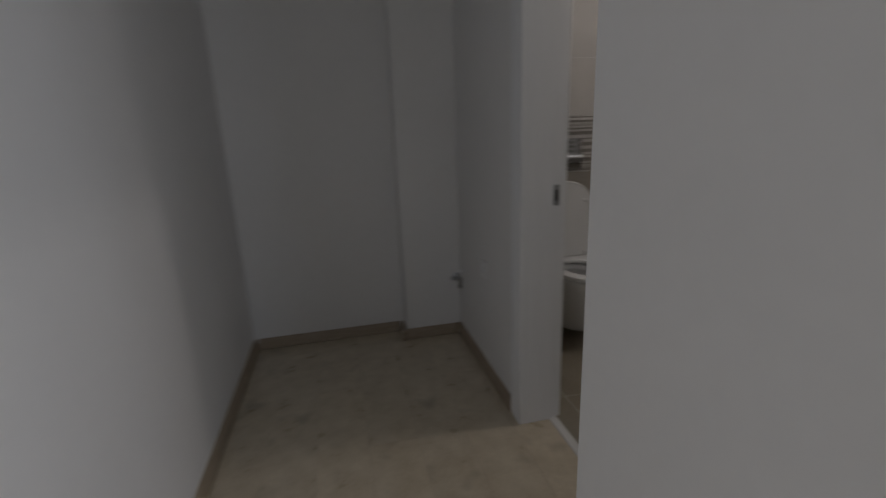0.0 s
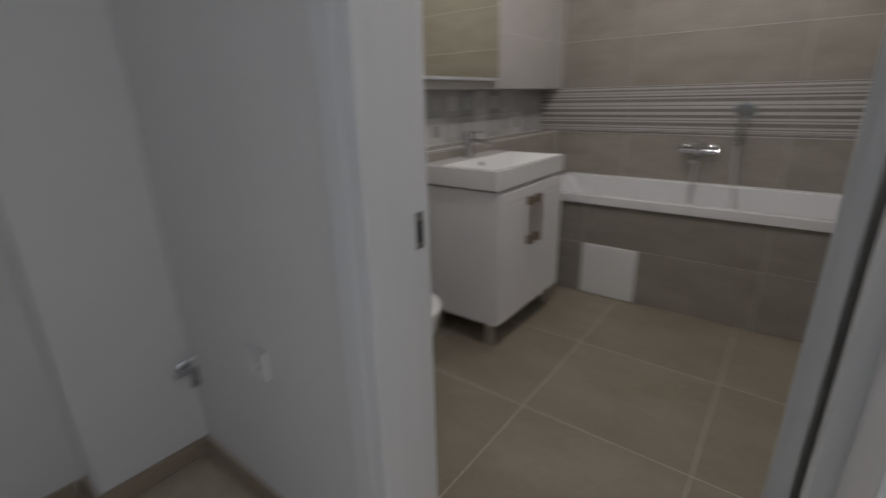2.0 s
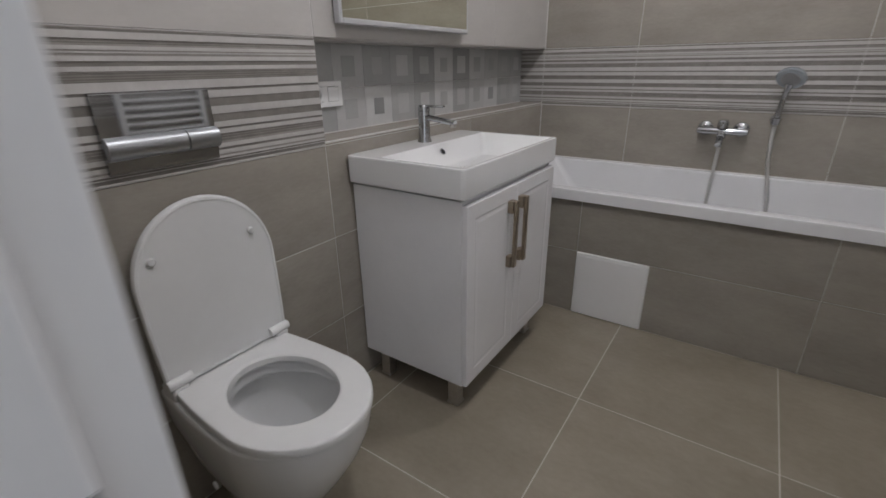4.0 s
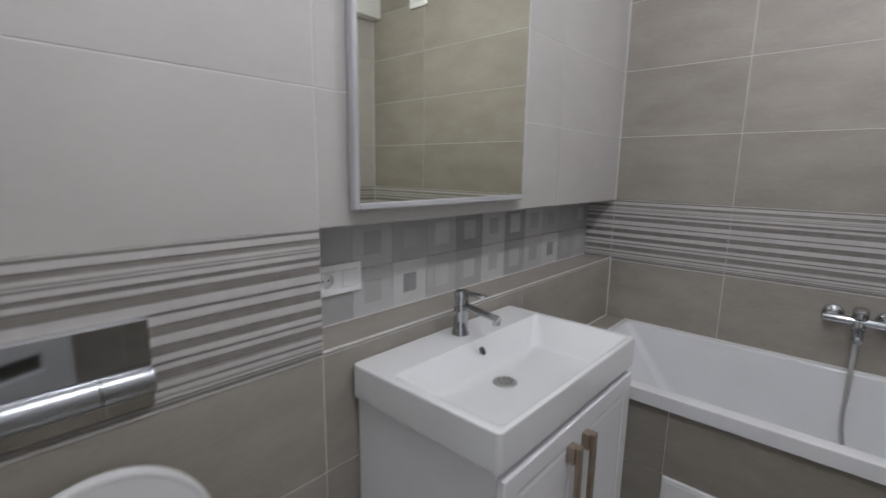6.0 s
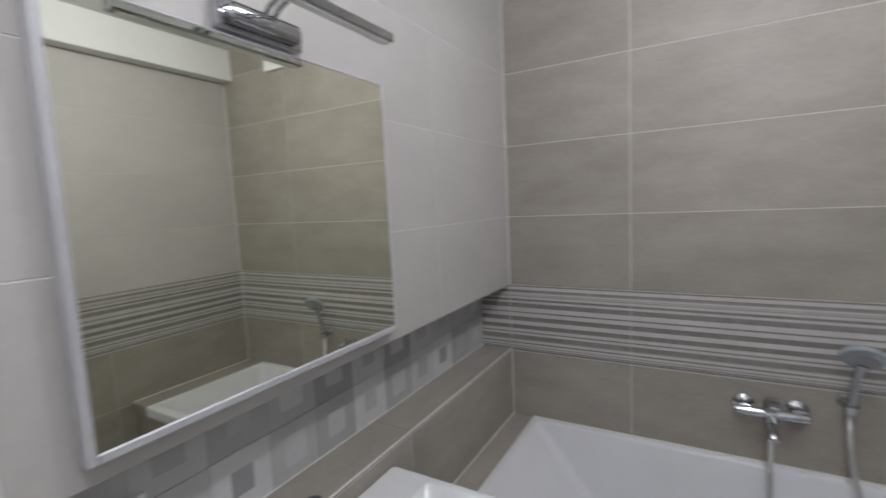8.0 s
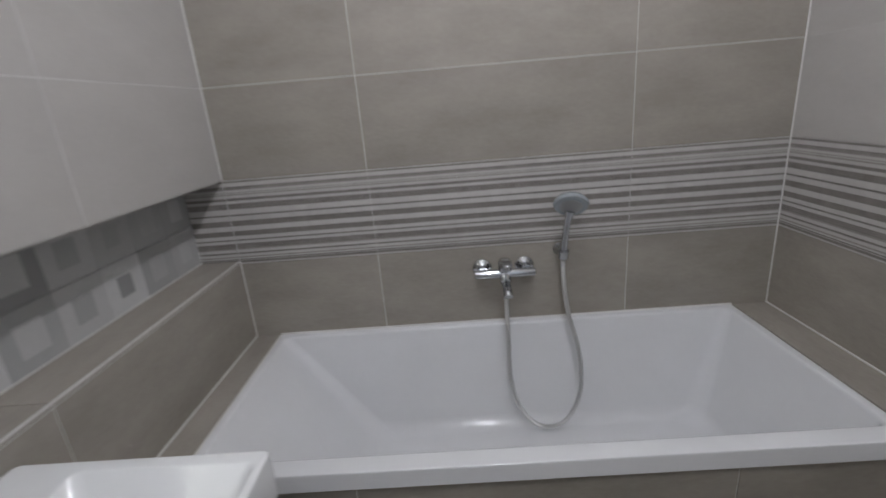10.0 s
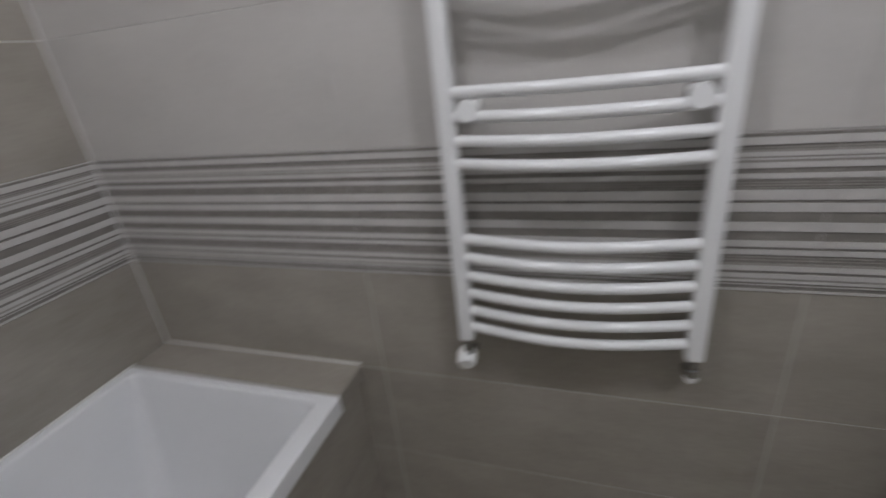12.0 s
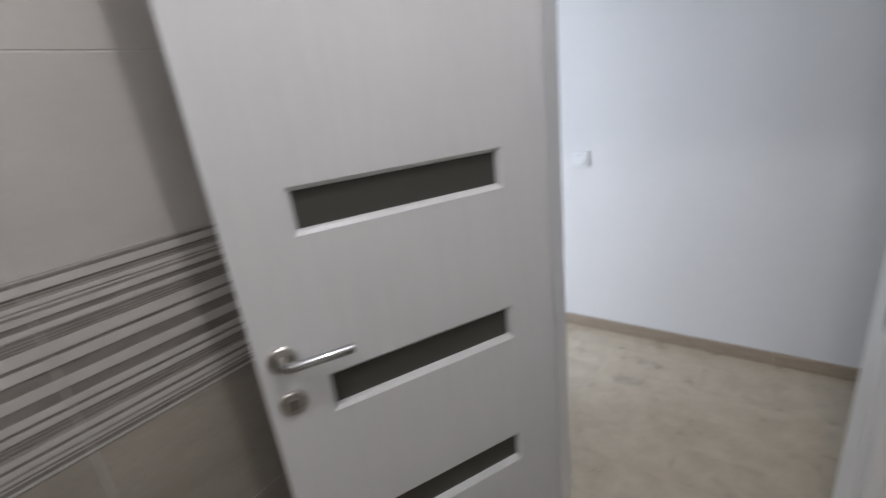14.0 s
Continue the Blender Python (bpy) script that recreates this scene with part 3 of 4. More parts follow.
# ---- mirror with picture light ----
MX0, MX1, MZ0, MZ1, MY = 1.265, 1.979, 1.247, 1.890, 1.890
mirror = thing("wall_mirror", (1.617, MY, 1.57), "rectangular wall mirror in a pale silver frame", "mirror")
box_part("mirror_glass", (MX0 + 0.012, MX1 - 0.006, MY, MY + 0.012, MZ0 + 0.014, MZ1 - 0.004), M_MIRROR, mirror)
box_part("backing", (MX0 + 0.01, MX1 - 0.004, MY + 0.0125, YV - 0.001, MZ0 + 0.01, MZ1 - 0.004), M_PLASTIC_D, mirror)
for nm, d in (("frame_bar", (MX0, MX0 + 0.014, MY - 0.003, MY + 0.022, MZ0, MZ1)), ("frame_bar", (MX1 - 0.007, MX1, MY - 0.002, MY + 0.022, MZ0, MZ1)),
              ("frame_bar", (MX0 + 0.0145, MX1 - 0.0075, MY - 0.003, MY + 0.022, MZ0, MZ0 + 0.016)), ("frame_bar", (MX0 + 0.0145, MX1 - 0.0075, MY - 0.002, MY + 0.022, MZ1 - 0.005, MZ1))):
    box_part(nm, d, M_FRAME, mirror, 0.0025)

lamp = thing("mirror_lamp", (1.55, YV, 1.93), "chrome picture lamp above the mirror, switched off", "wall lamp")
bm = grown()
box(bm, 1.527, 1.715, 1.892, YV - 0.001, 1.900, 1.955, 0.006, 2)
part("bracket_plate", bm, M_CHROME, lamp)
bm = grown()
box(bm, 1.540, 1.702, 1.874, 1.892, 1.910, 1.945, 0.012, 3)
part("bracket_cover", bm, M_CHROME, lamp, smooth=True)
for ax in (1.611, 1.631):
    bm = grown()
    tube(bm, spline([(ax, 1.878, 1.935), (ax, 1.858, 1.953), (ax, 1.815, 1.965), (ax, 1.766, 1.950)], 5), 0.0055, 10)
    part("arm", bm, M_CHROME, lamp, smooth=True)
bm = grown()
box(bm, 1.420, 1.829, 1.742, 1.770, 1.923, 1.941, 0.003, 2)
bar = part("lamp_bar", bm, M_CHROME, lamp)
bm = grown()
box(bm, 1.430, 1.819, 1.747, 1.765, 1.9195, 1.9228, 0.001)
part("diffuser", bm, M_PLASTIC, bar, "white unlit diffuser strip")
bm = grown()
box(bm, 1.600, 1.642, 1.746, 1.768, 1.936, 1.954, 0.004, 2)
part("joint", bm, M_CHROME, lamp, smooth=True)

# ---- double socket in the niche ----
def wall_plate(name, m, label, faces, category):
    """A white wall plate in the pose m (x across, z up, -y towards the room); faces: 'socket' or 'rocker' from left to right."""
    t = thing(name, m.translation, label, category)
    w = 0.072 * len(faces) + 0.010
    hw = 0.0245   # half the opening for one insert
    bm = grown()
    box(bm, -w / 2, w / 2, -0.010, 0.0, hw + 0.0005, 0.041, 0.002, 2)
    box(bm, -w / 2, w / 2, -0.010, 0.0, -0.041, -hw - 0.0005, 0.002, 2)
    cuts = [-w / 2] + [c + q for k in range(len(faces)) for c in [(k - (len(faces) - 1) / 2) * 0.072] for q in (-hw, hw)] + [w / 2]
    for x0, x1 in zip(cuts[0::2], cuts[1::2]):
        box(bm, x0, x1, -0.0095, 0.0, -hw - 0.001, hw + 0.001)
    bmesh.ops.transform(bm, matrix=m, verts=bm.verts)
    part("plate", bm, M_PLASTIC, t)
    for k, kind in enumerate(faces):
        cx = (k - (len(faces) - 1) / 2) * 0.072
        bm = grown()
        if kind == "socket":
            def square_ring(y, n=32):
                out = []
                for i in range(n):
                    a = 2 * math.pi * (i + 0.5) / n
                    q = (hw - 0.0004) / max(abs(math.cos(a)), abs(math.sin(a)))
                    out.append(Vector((cx + q * math.cos(a), y, q * math.sin(a))))
                return out

            def round_ring(radius, y, n=32):
                return [Vector((cx + radius * math.cos(2 * math.pi * (i + 0.5) / n), y, radius * math.sin(2 * math.pi * (i + 0.5) / n))) for i in range(n)]
            ring_loft(bm, [square_ring(0.0), square_ring(-0.0102), round_ring(0.0212, -0.0106), round_ring(0.0198, -0.0102), round_ring(0.0192, -0.0018), round_ring(0.010, -0.0014)], True, False, True)
            bmesh.ops.transform(bm, matrix=m, verts=bm.verts)
            s = part("socket_well", bm, M_PLASTIC, t, "round recessed socket well", smooth=True)
            for hx in (-0.0095, 0.0095):
                bm = grown()
                lathe(bm, [(0, 0), (0.0030, 0), (0.0030, 0.0006), (0, 0.0006)], m @ pose(cx + hx, -0.0016, 0, 90), 10)
                part("pin_hole", bm, M_DARK, s)
            for hz in (-0.0182, 0.0182):
                bm = grown()
                box(bm, cx - 0.003, cx + 0.003, -0.0085, -0.0016, hz - 0.0012, hz + 0.0012, 0.0004)
                bmesh.ops.transform(bm, matrix=m, verts=bm.verts)
                part("earth_clip", bm, M_BRUSH, s, "small steel earth clip")
        elif kind == "rocker":
            box(bm, -0.0235, 0.0235, -0.003, 0.006, -0.0235, 0.0235, 0.002)
            bmesh.ops.transform(bm, matrix=m @ pose(cx, -0.0105, 0, -6, 0, 0), verts=bm.verts)
            part("rocker", bm, M_PLASTIC, t)
        else:
            box(bm, cx - 0.0235, cx + 0.0235, -0.0112, -0.001, -0.0235, 0.0235, 0.0015)
            bmesh.ops.transform(bm, matrix=m, verts=bm.verts)
            part("cover_flap", bm, M_PLASTIC, t)
    return t


wall_plate("double_socket", pose(1.326, NY - 0.001, 1.045), "white double socket plate in the tiled niche", ["socket", "flap"], "socket")
wall_plate("hall_socket", pose(XH - 0.001, 1.500, 0.526, 0, 0, -90), "white single power socket low on the hall wall", ["socket"], "socket")
wall_plate("light_switch", pose(XH - 0.001, 0.218, 0.999, 0, 0, -90), "white rocker light switch beside the bathroom door", ["rocker"], "light switch")
wall_plate("hall_light_switch", pose(XF + 0.001, 0.005, 0.978, 0, 0, 90), "white rocker light switch on the far hall wall", ["rocker"], "light switch")

# ---- bath mixer with hand shower ----
mixer = thing("bath_mixer", (XT, 0.966, 0.822), "chrome wall-mounted bath mixer with shower hose", "bath mixer")
for y in (0.890, 1.042):
    bm = grown()
    lathe(bm, [(0, 0), (0.034, 0), (0.035, 0.004), (0.030, 0.012), (0.018, 0.016), (0.018, 0.045), (0, 0.045)], pose(XT - 0.0005, y, 0.824, 0, -90, 0))
    part("rosette", bm, M_CHROME, mixer, "round chrome wall rosette", smooth=True)
bm = grown()
tube(bm, [(2.826, 0.858, 0.818), (2.826, 0.862, 0.818), (2.826, 0.905, 0.818), (2.826, 1.027, 0.818), (2.826, 1.07, 0.818), (2.826, 1.074, 0.818)], [0.010, 0.0145, 0.0165, 0.0165, 0.0145, 0.010], 18)
part("body", bm, M_CHROME, mixer, smooth=True)
bm = grown()
tube(bm, spline([(2.826, 0.966, 0.812), (2.81, 0.966, 0.790), (2.785, 0.966, 0.780), (2.76, 0.966, 0.774), (2.745, 0.966, 0.762)], 5), [0.020] * 6 + [0.016] * 15, 14)
part("spout", bm, M_CHROME, mixer, smooth=True)
bm = grown()
lathe(bm, [(0, 0), (0.0225, 0), (0.0235, 0.03), (0.018, 0.04), (0, 0.042)], pose(2.822, 0.966, 0.832))
box(bm, 2.735, 2.815, 0.950, 0.982, 0.868, 0.878, 0.004)
part("lever", bm, M_CHROME, mixer, smooth=True)
bm = grown()
lathe(bm, [(0, 0), (0.012, 0), (0.012, 0.02), (0.009, 0.045), (0, 0.045)], pose(2.826, 0.966, 0.797, 180, 0, 0), 14)
part("outlet_nut", bm, M_CHROME, mixer, smooth=True)
bm = grown()
hose_line = spline([(2.826, 0.966, 0.757), (2.815, 0.966, 0.69), (2.79, 0.967, 0.585), (2.755, 0.966, 0.43), (2.735, 0.935, 0.318), (2.725, 0.863, 0.245), (2.725, 0.775, 0.268), (2.735, 0.722, 0.38), (2.755, 0.722, 0.52), (2.80, 0.752, 0.67), (2.815, 0.764, 0.79), (2.817, 0.765, 0.862)], 26)
tube(bm, hose_line, [0.0088 if k % 2 else 0.0070 for k in range(len(hose_line))], 8)
part("shower_hose", bm, M_HOSE, mixer, "ribbed steel shower hose", smooth="all")
holder = thing("shower_holder", (XT, 0.765, 0.875), "small chrome wall holder for the hand shower", "shower holder")
bm = grown()
lathe(bm, [(0, 0), (0.022, 0), (0.023, 0.004), (0.016, 0.012), (0.014, 0.04), (0, 0.042)], pose(XT - 0.0005, 0.765, 0.878, 0, -90, 0), 18)
part("base", bm, M_CHROME, holder, smooth=True)
bm = grown()
lathe(bm, [(0.0125, 0), (0.017, 0), (0.019, 0.03), (0.0135, 0.03)], pose(2.817, 0.765, 0.864, 0, -14, 0), 18)
part("cup", bm, M_CHROME, holder, smooth=True)
shower = thing("hand_shower", (2.81, 0.76, 0.9), "chrome hand shower with round translucent head in its holder", "hand shower")
bm = grown()
tube(bm, [(2.817, 0.765, 0.862), (2.811, 0.764, 0.90), (2.803, 0.760, 0.96), (2.794, 0.755, 1.005), (2.786, 0.750, 1.036)], [0.0105, 0.0125, 0.0115, 0.012, 0.017], 14)
part("handle", bm, M_CHROME, shower, smooth=True)
bm = grown()
hm = look((2.776, 0.750, 1.060), (2.64, 0.780, 0.94))
lathe(bm, [(0, 0.026), (0.022, 0.024), (0.052, 0.010), (0.057, 0.0), (0.053, -0.008), (0.0, -0.010)], hm, 26)
head = part("shower_head", bm, M_CLEAR, shower, "round translucent shower head", smooth=True)
bm = grown()
lathe(bm, [(0, 0.0), (0.036, 0.0), (0.036, 0.0015), (0, 0.002)], hm @ pose(0, 0, -0.0105, 180), 22)
part("nozzle_disc", bm, M_PLASTIC_D, head, "grey nozzle disc")

# ---- towel radiator ----
rad = thing("towel_radiator", (1.605, 0.06, 0.78), "white curved-bar towel radiator on the tiled wall", "radiator")
RX0, RX1 = 1.370, 1.832
for x in (RX0, RX1):
    bm = grown()
    box(bm, x - 0.0175, x + 0.0175, 0.042, 0.078, 0.778, 1.560, 0.009, 3)
    part("upright", bm, M_RAD, rad)
    for z in (1.295,):
        bm = grown()
        sx = 0.045 if x == RX0 else -0.045
        tube(bm, [(x + sx, 0.001, z - 0.01), (x + sx, 0.075, z - 0.01)], 0.0105, 12)
        lathe(bm, [(0, 0), (0.019, 0), (0.020, 0.008), (0.015, 0.016), (0, 0.017)], pose(x + sx, 0.088, z - 0.01, 90), 16)
        part("wall_bracket", bm, M_PLASTIC, rad, "white plastic wall bracket", smooth=True)
for z in [1.030 - 0.0428 * k for k in range(6)] + [1.316 - 0.0435 * k for k in range(4)] + [1.478 + 0.0435 * k for k in range(2)]:
    bm = grown()
    pts = []
    for k in range(13):
        s = k / 12
        pts.append((RX0 + 0.012 + (RX1 - RX0 - 0.024) * s, 0.064 + 0.033 * math.sin(math.pi * s), z))
    tube(bm, pts, 0.0112, 12)
    part("bar", bm, M_RAD, rad, smooth="all")
bm = grown()
lathe(bm, [(0, 0), (0.010, 0), (0.010, -0.022), (0.0135, -0.024), (0.0135, -0.04), (0, -0.04)], pose(RX0, 0.06, 0.778), 14)
v = part("lockshield_valve", bm, M_CHROME, rad, "chrome lockshield valve", smooth=True)
bm = grown()
lathe(bm, [(0, 0), (0.013, 0), (0.014, -0.012), (0.009, -0.02), (0, -0.02)], pose(RX0, 0.06, 0.742), 14)
part("valve_cap", bm, M_PLASTIC, v, "white valve cap", smooth=True)
bm = grown()
lathe(bm, [(0, 0), (0.011, 0), (0.011, -0.03), (0, -0.03)], pose(RX1, 0.06, 0.778), 14)
v = part("valve_body", bm, M_CHROME, rad, "chrome valve body", smooth=True)
bm = grown()
lathe(bm, [(0, 0), (0.018, 0), (0.023, 0.008), (0.024, 0.03), (0.018, 0.045), (0, 0.046)], pose(RX1 + 0.006, 0.074, 0.712, 70, 0, 8), 18)
part("thermostat_knob", bm, M_PLASTIC, v, "white thermostat knob", smooth=True)
for x in (RX0, RX1):
    bm = grown()
    tube(bm, spline([(x, 0.06, 0.74), (x, 0.05, 0.722), (x, 0.02, 0.715), (x, 0.001, 0.715)], 4), 0.0085, 10)
    part("pipe_tail", bm, M_CHROME, rad, smooth="all")

# ---- extractor fan ----
fan = thing("extractor_fan", (XT, 0.48, 2.45), "white square extractor fan high on the bath wall", "fan")
box_part("cover", (XT - 0.022, XT - 0.0005, 0.400, 0.556, 2.385, 2.541), M_PLASTIC, fan, 0.006, seg=2)
bm = grown()
lathe(bm, [(0.046, 0), (0.052, 0), (0.052, 0.004), (0.046, 0.004)], pose(XT - 0.022, 0.478, 2.463, 0, -90, 0), 26)
part("grille_ring", bm, M_PLASTIC, fan, smooth=True)
bm = grown()
lathe(bm, [(0, 0), (0.046, 0), (0.046, 0.0006), (0, 0.0006)], pose(XT - 0.022, 0.478, 2.463, 0, -90, 0), 26)
part("grille_opening", bm, M_PLASTIC_D, fan, "dark fan opening")
for k in range(-3, 4):
    h = math.sqrt(0.046 ** 2 - (0.0125 * k) ** 2)
    box_part("grille_bar", (XT - 0.026, XT - 0.0232, 0.478 - h, 0.478 + h, 2.463 + 0.0125 * k - 0.0025, 2.463 + 0.0125 * k + 0.0025), M_PLASTIC, fan)

# ---- ceiling lamps ----
for x, y, _ in SPOTS:
    cl = thing("ceiling_lamp", (x, y, ZC), "white round ceiling lamp holder with a lit bulb", "ceiling lamp", "bathroom ceiling lamps")
    bm = grown()
    lathe(bm, [(0, 0), (0.048, 0), (0.050, -0.008), (0.042, -0.016), (0.018, -0.020), (0.016, -0.036), (0, -0.036)], pose(x, y, ZC - 0.0005), 28)
    part("base", bm, M_PLASTIC, cl, smooth=True)
    bm = grown()
    lathe(bm, [(0, 0), (0.008, 0), (0.012, -0.006), (0.013, -0.012), (0.009, -0.018), (0, -0.020)], pose(x, y, ZC - 0.037), 18)
    part("bulb", bm, M_BULB, cl, "small lit bulb", smooth=True)

# ---- door lining, trim and threshold ----
door_1 = thing("door_1", (0.22, 0.74, 0), "white door lining and trim of the bathroom doorway", "door frame", kind="structure")
RB = 0.262   # where the lining steps back to take the leaf
for nm, d in (("lining", (XH - 0.013, RB, OY1 - 0.012, OY1 + 0.028, 0.0, OZ)), ("lining", (XH - 0.013, RB, OY0 - 0.028, OY0 + 0.012, 0.0, OZ)), ("lining", (XH - 0.013, RB, OY0 - 0.028, OY1 + 0.028, OZ + 0.0005, OZ + 0.028)),
              ("rebate", (RB, XB + 0.012, OY1 + 0.001, OY1 + 0.028, 0.0, OZ)), ("rebate", (RB, XB + 0.012, OY0 - 0.028, OY0 + 0.038, 0.0, OZ)), ("rebate", (RB, XB + 0.012, OY0 - 0.028, OY1 + 0.028, OZ + 0.0005, OZ + 0.028))):
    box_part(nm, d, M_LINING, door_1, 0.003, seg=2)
for x0, x1 in ((XH - 0.014, XH), (XB, XB + 0.0125)):
    g = 0.0285
    for y0, y1, z0, z1 in ((OY1 + g, OY1 + 0.082, 0.002, OZ + 0.072), (OY0 - 0.082, OY0 - g, 0.002, OZ + 0.072), (OY0 - g, OY1 + g, OZ + 0.029, OZ + 0.072)):
        box_part("architrave", (x0, x1, y0, y1, z0, z1), M_LINING, door_1, 0.003, seg=2)
strike = box_part("strike_plate", (0.2395, 0.2610, OY1 - 0.0135, OY1 - 0.0115, 0.888, 0.962), M_SATIN, door_1, 0.0008, "satin steel strike plate")
box_part("strike_opening", (0.2450, 0.2555, OY1 - 0.0142, OY1 - 0.0133, 0.902, 0.944), M_DARK, strike)
threshold = tagged(box_part("threshold", (0.245, 0.279, OY0 - 0.0, OY1 + 0.0, -0.006, 0.008), M_SILICON, None, 0.004, seg=2), "pale rounded threshold strip between laminate and tiles", "threshold", kind="structure")

# ---- open door leaf ----
leaf = thing("door_leaf", (0.33, 0.443, 0.01), "white open bathroom door with smoked glass strips", "door")
ang = 154.5
LM = pose(0.9580, 0.1440, 0.0, 0, 0, ang)   # x runs from the free edge to the hinges, y away from the room's middle
LW, LT = 0.700, 0.040


def leaf_part(name, bm, mat, parent=None, label="", smooth=False):
    bmesh.ops.transform(bm, matrix=LM, verts=bm.verts)
    return part(name, bm, mat, parent or leaf, label, smooth)


SL0, SL1 = 0.124, 0.546
slots = [(1.263 + 0.365 * k - 0.068, 1.263 + 0.365 * k) for k in range(-3, 2)]
slots = [s for s in slots if s[0] > 0.08 and s[1] < 1.95]
bm = grown()
CH = 0.009   # chamfer round each strip
box(bm, 0, SL0 - CH, 0, LT, 0.010, 2.0)
box(bm, SL1 + CH, LW - 0.026, 0, LT, 0.010, 2.0)
box(bm, LW - 0.026, LW, 0.022, LT, 0.010, 2.0)   # lip that laps over the lining
edges = [0.010] + [z for s in slots for z in (s[0] - CH, s[1] + CH)] + [2.0]
for z0, z1 in zip(edges[0::2], edges[1::2]):
    box(bm, SL0 - CH, SL1 + CH, 0, LT, z0, z1)
bmesh.ops.remove_doubles(bm, verts=bm.verts[:], dist=0.0001)
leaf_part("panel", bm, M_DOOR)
for z0, z1 in slots:
    bm = grown()
    box(bm, SL0 - 0.002, SL1 + 0.002, 0.016, 0.024, z0 - 0.002, z1 + 0.002)
    leaf_part("glass_strip", bm, M_SMOKE, label="dark smoked glass strip")
    bm = grown()

    def rect(d, y):
        return [Vector((SL0 - d, y, z0 - d)), Vector((SL1 + d, y, z0 - d)), Vector((SL1 + d, y, z1 + d)), Vector((SL0 - d, y, z1 + d))]
    for ya, yb in ((0.0, 0.012), (LT, LT - 0.012)):
        ring_loft(bm, [rect(CH, ya), rect(0.002, ya + (yb - ya) * 0.5), rect(0.0, yb), rect(0.0, 0.02)], True)
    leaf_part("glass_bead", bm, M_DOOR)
for side, yy in ((-1, 0.0), (1, LT)):
    bm = grown()
    lathe(bm, [(0, 0), (0.026, 0), (0.026, 0.006), (0.023, 0.009), (0.010, 0.010), (0.010, 0.034), (0, 0.034)], pose(0.044, yy, 0.970, -side * 90), 24)
    rose = leaf_part("rosette", bm, M_BRUSH, label="round satin rosette", smooth=True)
    bm = grown()
    yb = yy + side * 0.040
    tube(bm, spline([(0.044, yy + side * 0.012, 0.970), (0.044, yy + side * 0.030, 0.970), (0.052, yb, 0.970), (0.075, yb + side * 0.004, 0.970), (0.165, yb + side * 0.004, 0.968)], 6), 0.0095, 14)
    leaf_part("lever", bm, M_CHROME, rose, "round chrome door lever", "all")
    bm = grown()
    lathe(bm, [(0, 0), (0.025, 0), (0.025, 0.006), (0.022, 0.009), (0.012, 0.0095), (0.011, 0.012), (0, 0.012)], pose(0.044, yy, 0.877, -side * 90), 24)
    kr = leaf_part("key_rosette", bm, M_BRUSH, label="round satin lock rosette", smooth=True)
    bm = grown()
    y0 = yy + side * 0.0118
    box(bm, 0.0415, 0.0465, min(y0, y0 + side * 0.001), max(y0, y0 + side * 0.001), 0.867, 0.887)
    leaf_part("keyhole", bm, M_DARK, kr)
bm = grown()
box(bm, -0.0008, 0.002, 0.009, 0.031, 0.83, 1.03, 0.0005)
leaf_part("lock_faceplate", bm, M_BRUSH, label="steel lock faceplate")
for z in (0.25, 1.75):
    bm = grown()
    tube(bm, [(LW + 0.004, LT + 0.004, z - 0.045), (LW + 0.004, LT + 0.004, z + 0.045)], 0.007, 12)
    leaf_part("hinge", bm, M_BRUSH, label="steel hinge barrel", smooth=True)

# ---- hall: skirting, laminate, water valve ----
def skirting(x0, y0, x1, y1, nx, ny):
    """A moulded board along the wall line, standing off towards (nx, ny)."""
    bm = grown()
    prof = [(0.0, 0.0), (0.020, 0.0), (0.022, 0.006), (0.019, 0.018), (0.014, 0.040), (0.010, 0.053), (0.004, 0.058), (0.0, 0.058)]
    ring_loft(bm, [[Vector((x + nx * d, y + ny * d, z)) for d, z in prof] for x, y in ((x0, y0), (x1, y1))], True, True, True)
    ob = part("baseboard", bm, M_BASE)
    tagged(ob, "wood-look moulded skirting board along the hall wall", "baseboard", kind="structure")


skirting(XF, YW, XF, YK, 1, 0)
skirting(XF + 0.022, YK, XP - 0.022, YK, 0, -1)
skirting(XP, YK, XP, YP - 0.022, -1, 0)
skirting(XP, YP, XH - 0.022, YP, 0, -1)
skirting(XH, YP, XH, OY1 + 0.083, -1, 0)
skirting(XH, OY0 - 0.083, XH, YN + 0.022, -1, 0)
skirting(XN, YN, XN, YE, -1, 0)
skirting(XN, YN, XH, YN, 0, 1)
for sx, sy, w in ((XH - 0.024, YP - 0.024, 0.02), (XP - 0.024, YP - 0.026, 0.018)):
    tagged(box_part("skirting_corner", (sx - w / 2, sx + w, sy - w / 2, sy + w, 0, 0.061), M_BASE, None, 0.004), "wood-look skirting corner piece", "baseboard", kind="structure")

valve = thing("water_valve", (0.09, YP, 0.345), "chrome washing machine water valve on the pillar", "water valve")
bm = grown()
lathe(bm, [(0, 0), (0.024, 0), (0.025, 0.004), (0.014, 0.010), (0.0105, 0.014), (0.0105, 0.05), (0, 0.05)], pose(0.095, YP - 0.0005, 0.345, 90))
lathe(bm, [(0, 0), (0.013, 0), (0.014, 0.02), (0.012, 0.045), (0.0155, 0.047), (0.0155, 0.06), (0, 0.06)], pose(0.105, YP - 0.045, 0.350, 180, 0, 0), 16)
part("body", bm, M_CHROME, valve, smooth=True)
bm = grown()
tube(bm, [(0.105, YP - 0.045, 0.35), (0.075, YP - 0.048, 0.352), (0.05, YP - 0.048, 0.352)], [0.010, 0.012, 0.012], 12)
part("outlet", bm, M_CHROME, valve, smooth=True)
bm = grown()
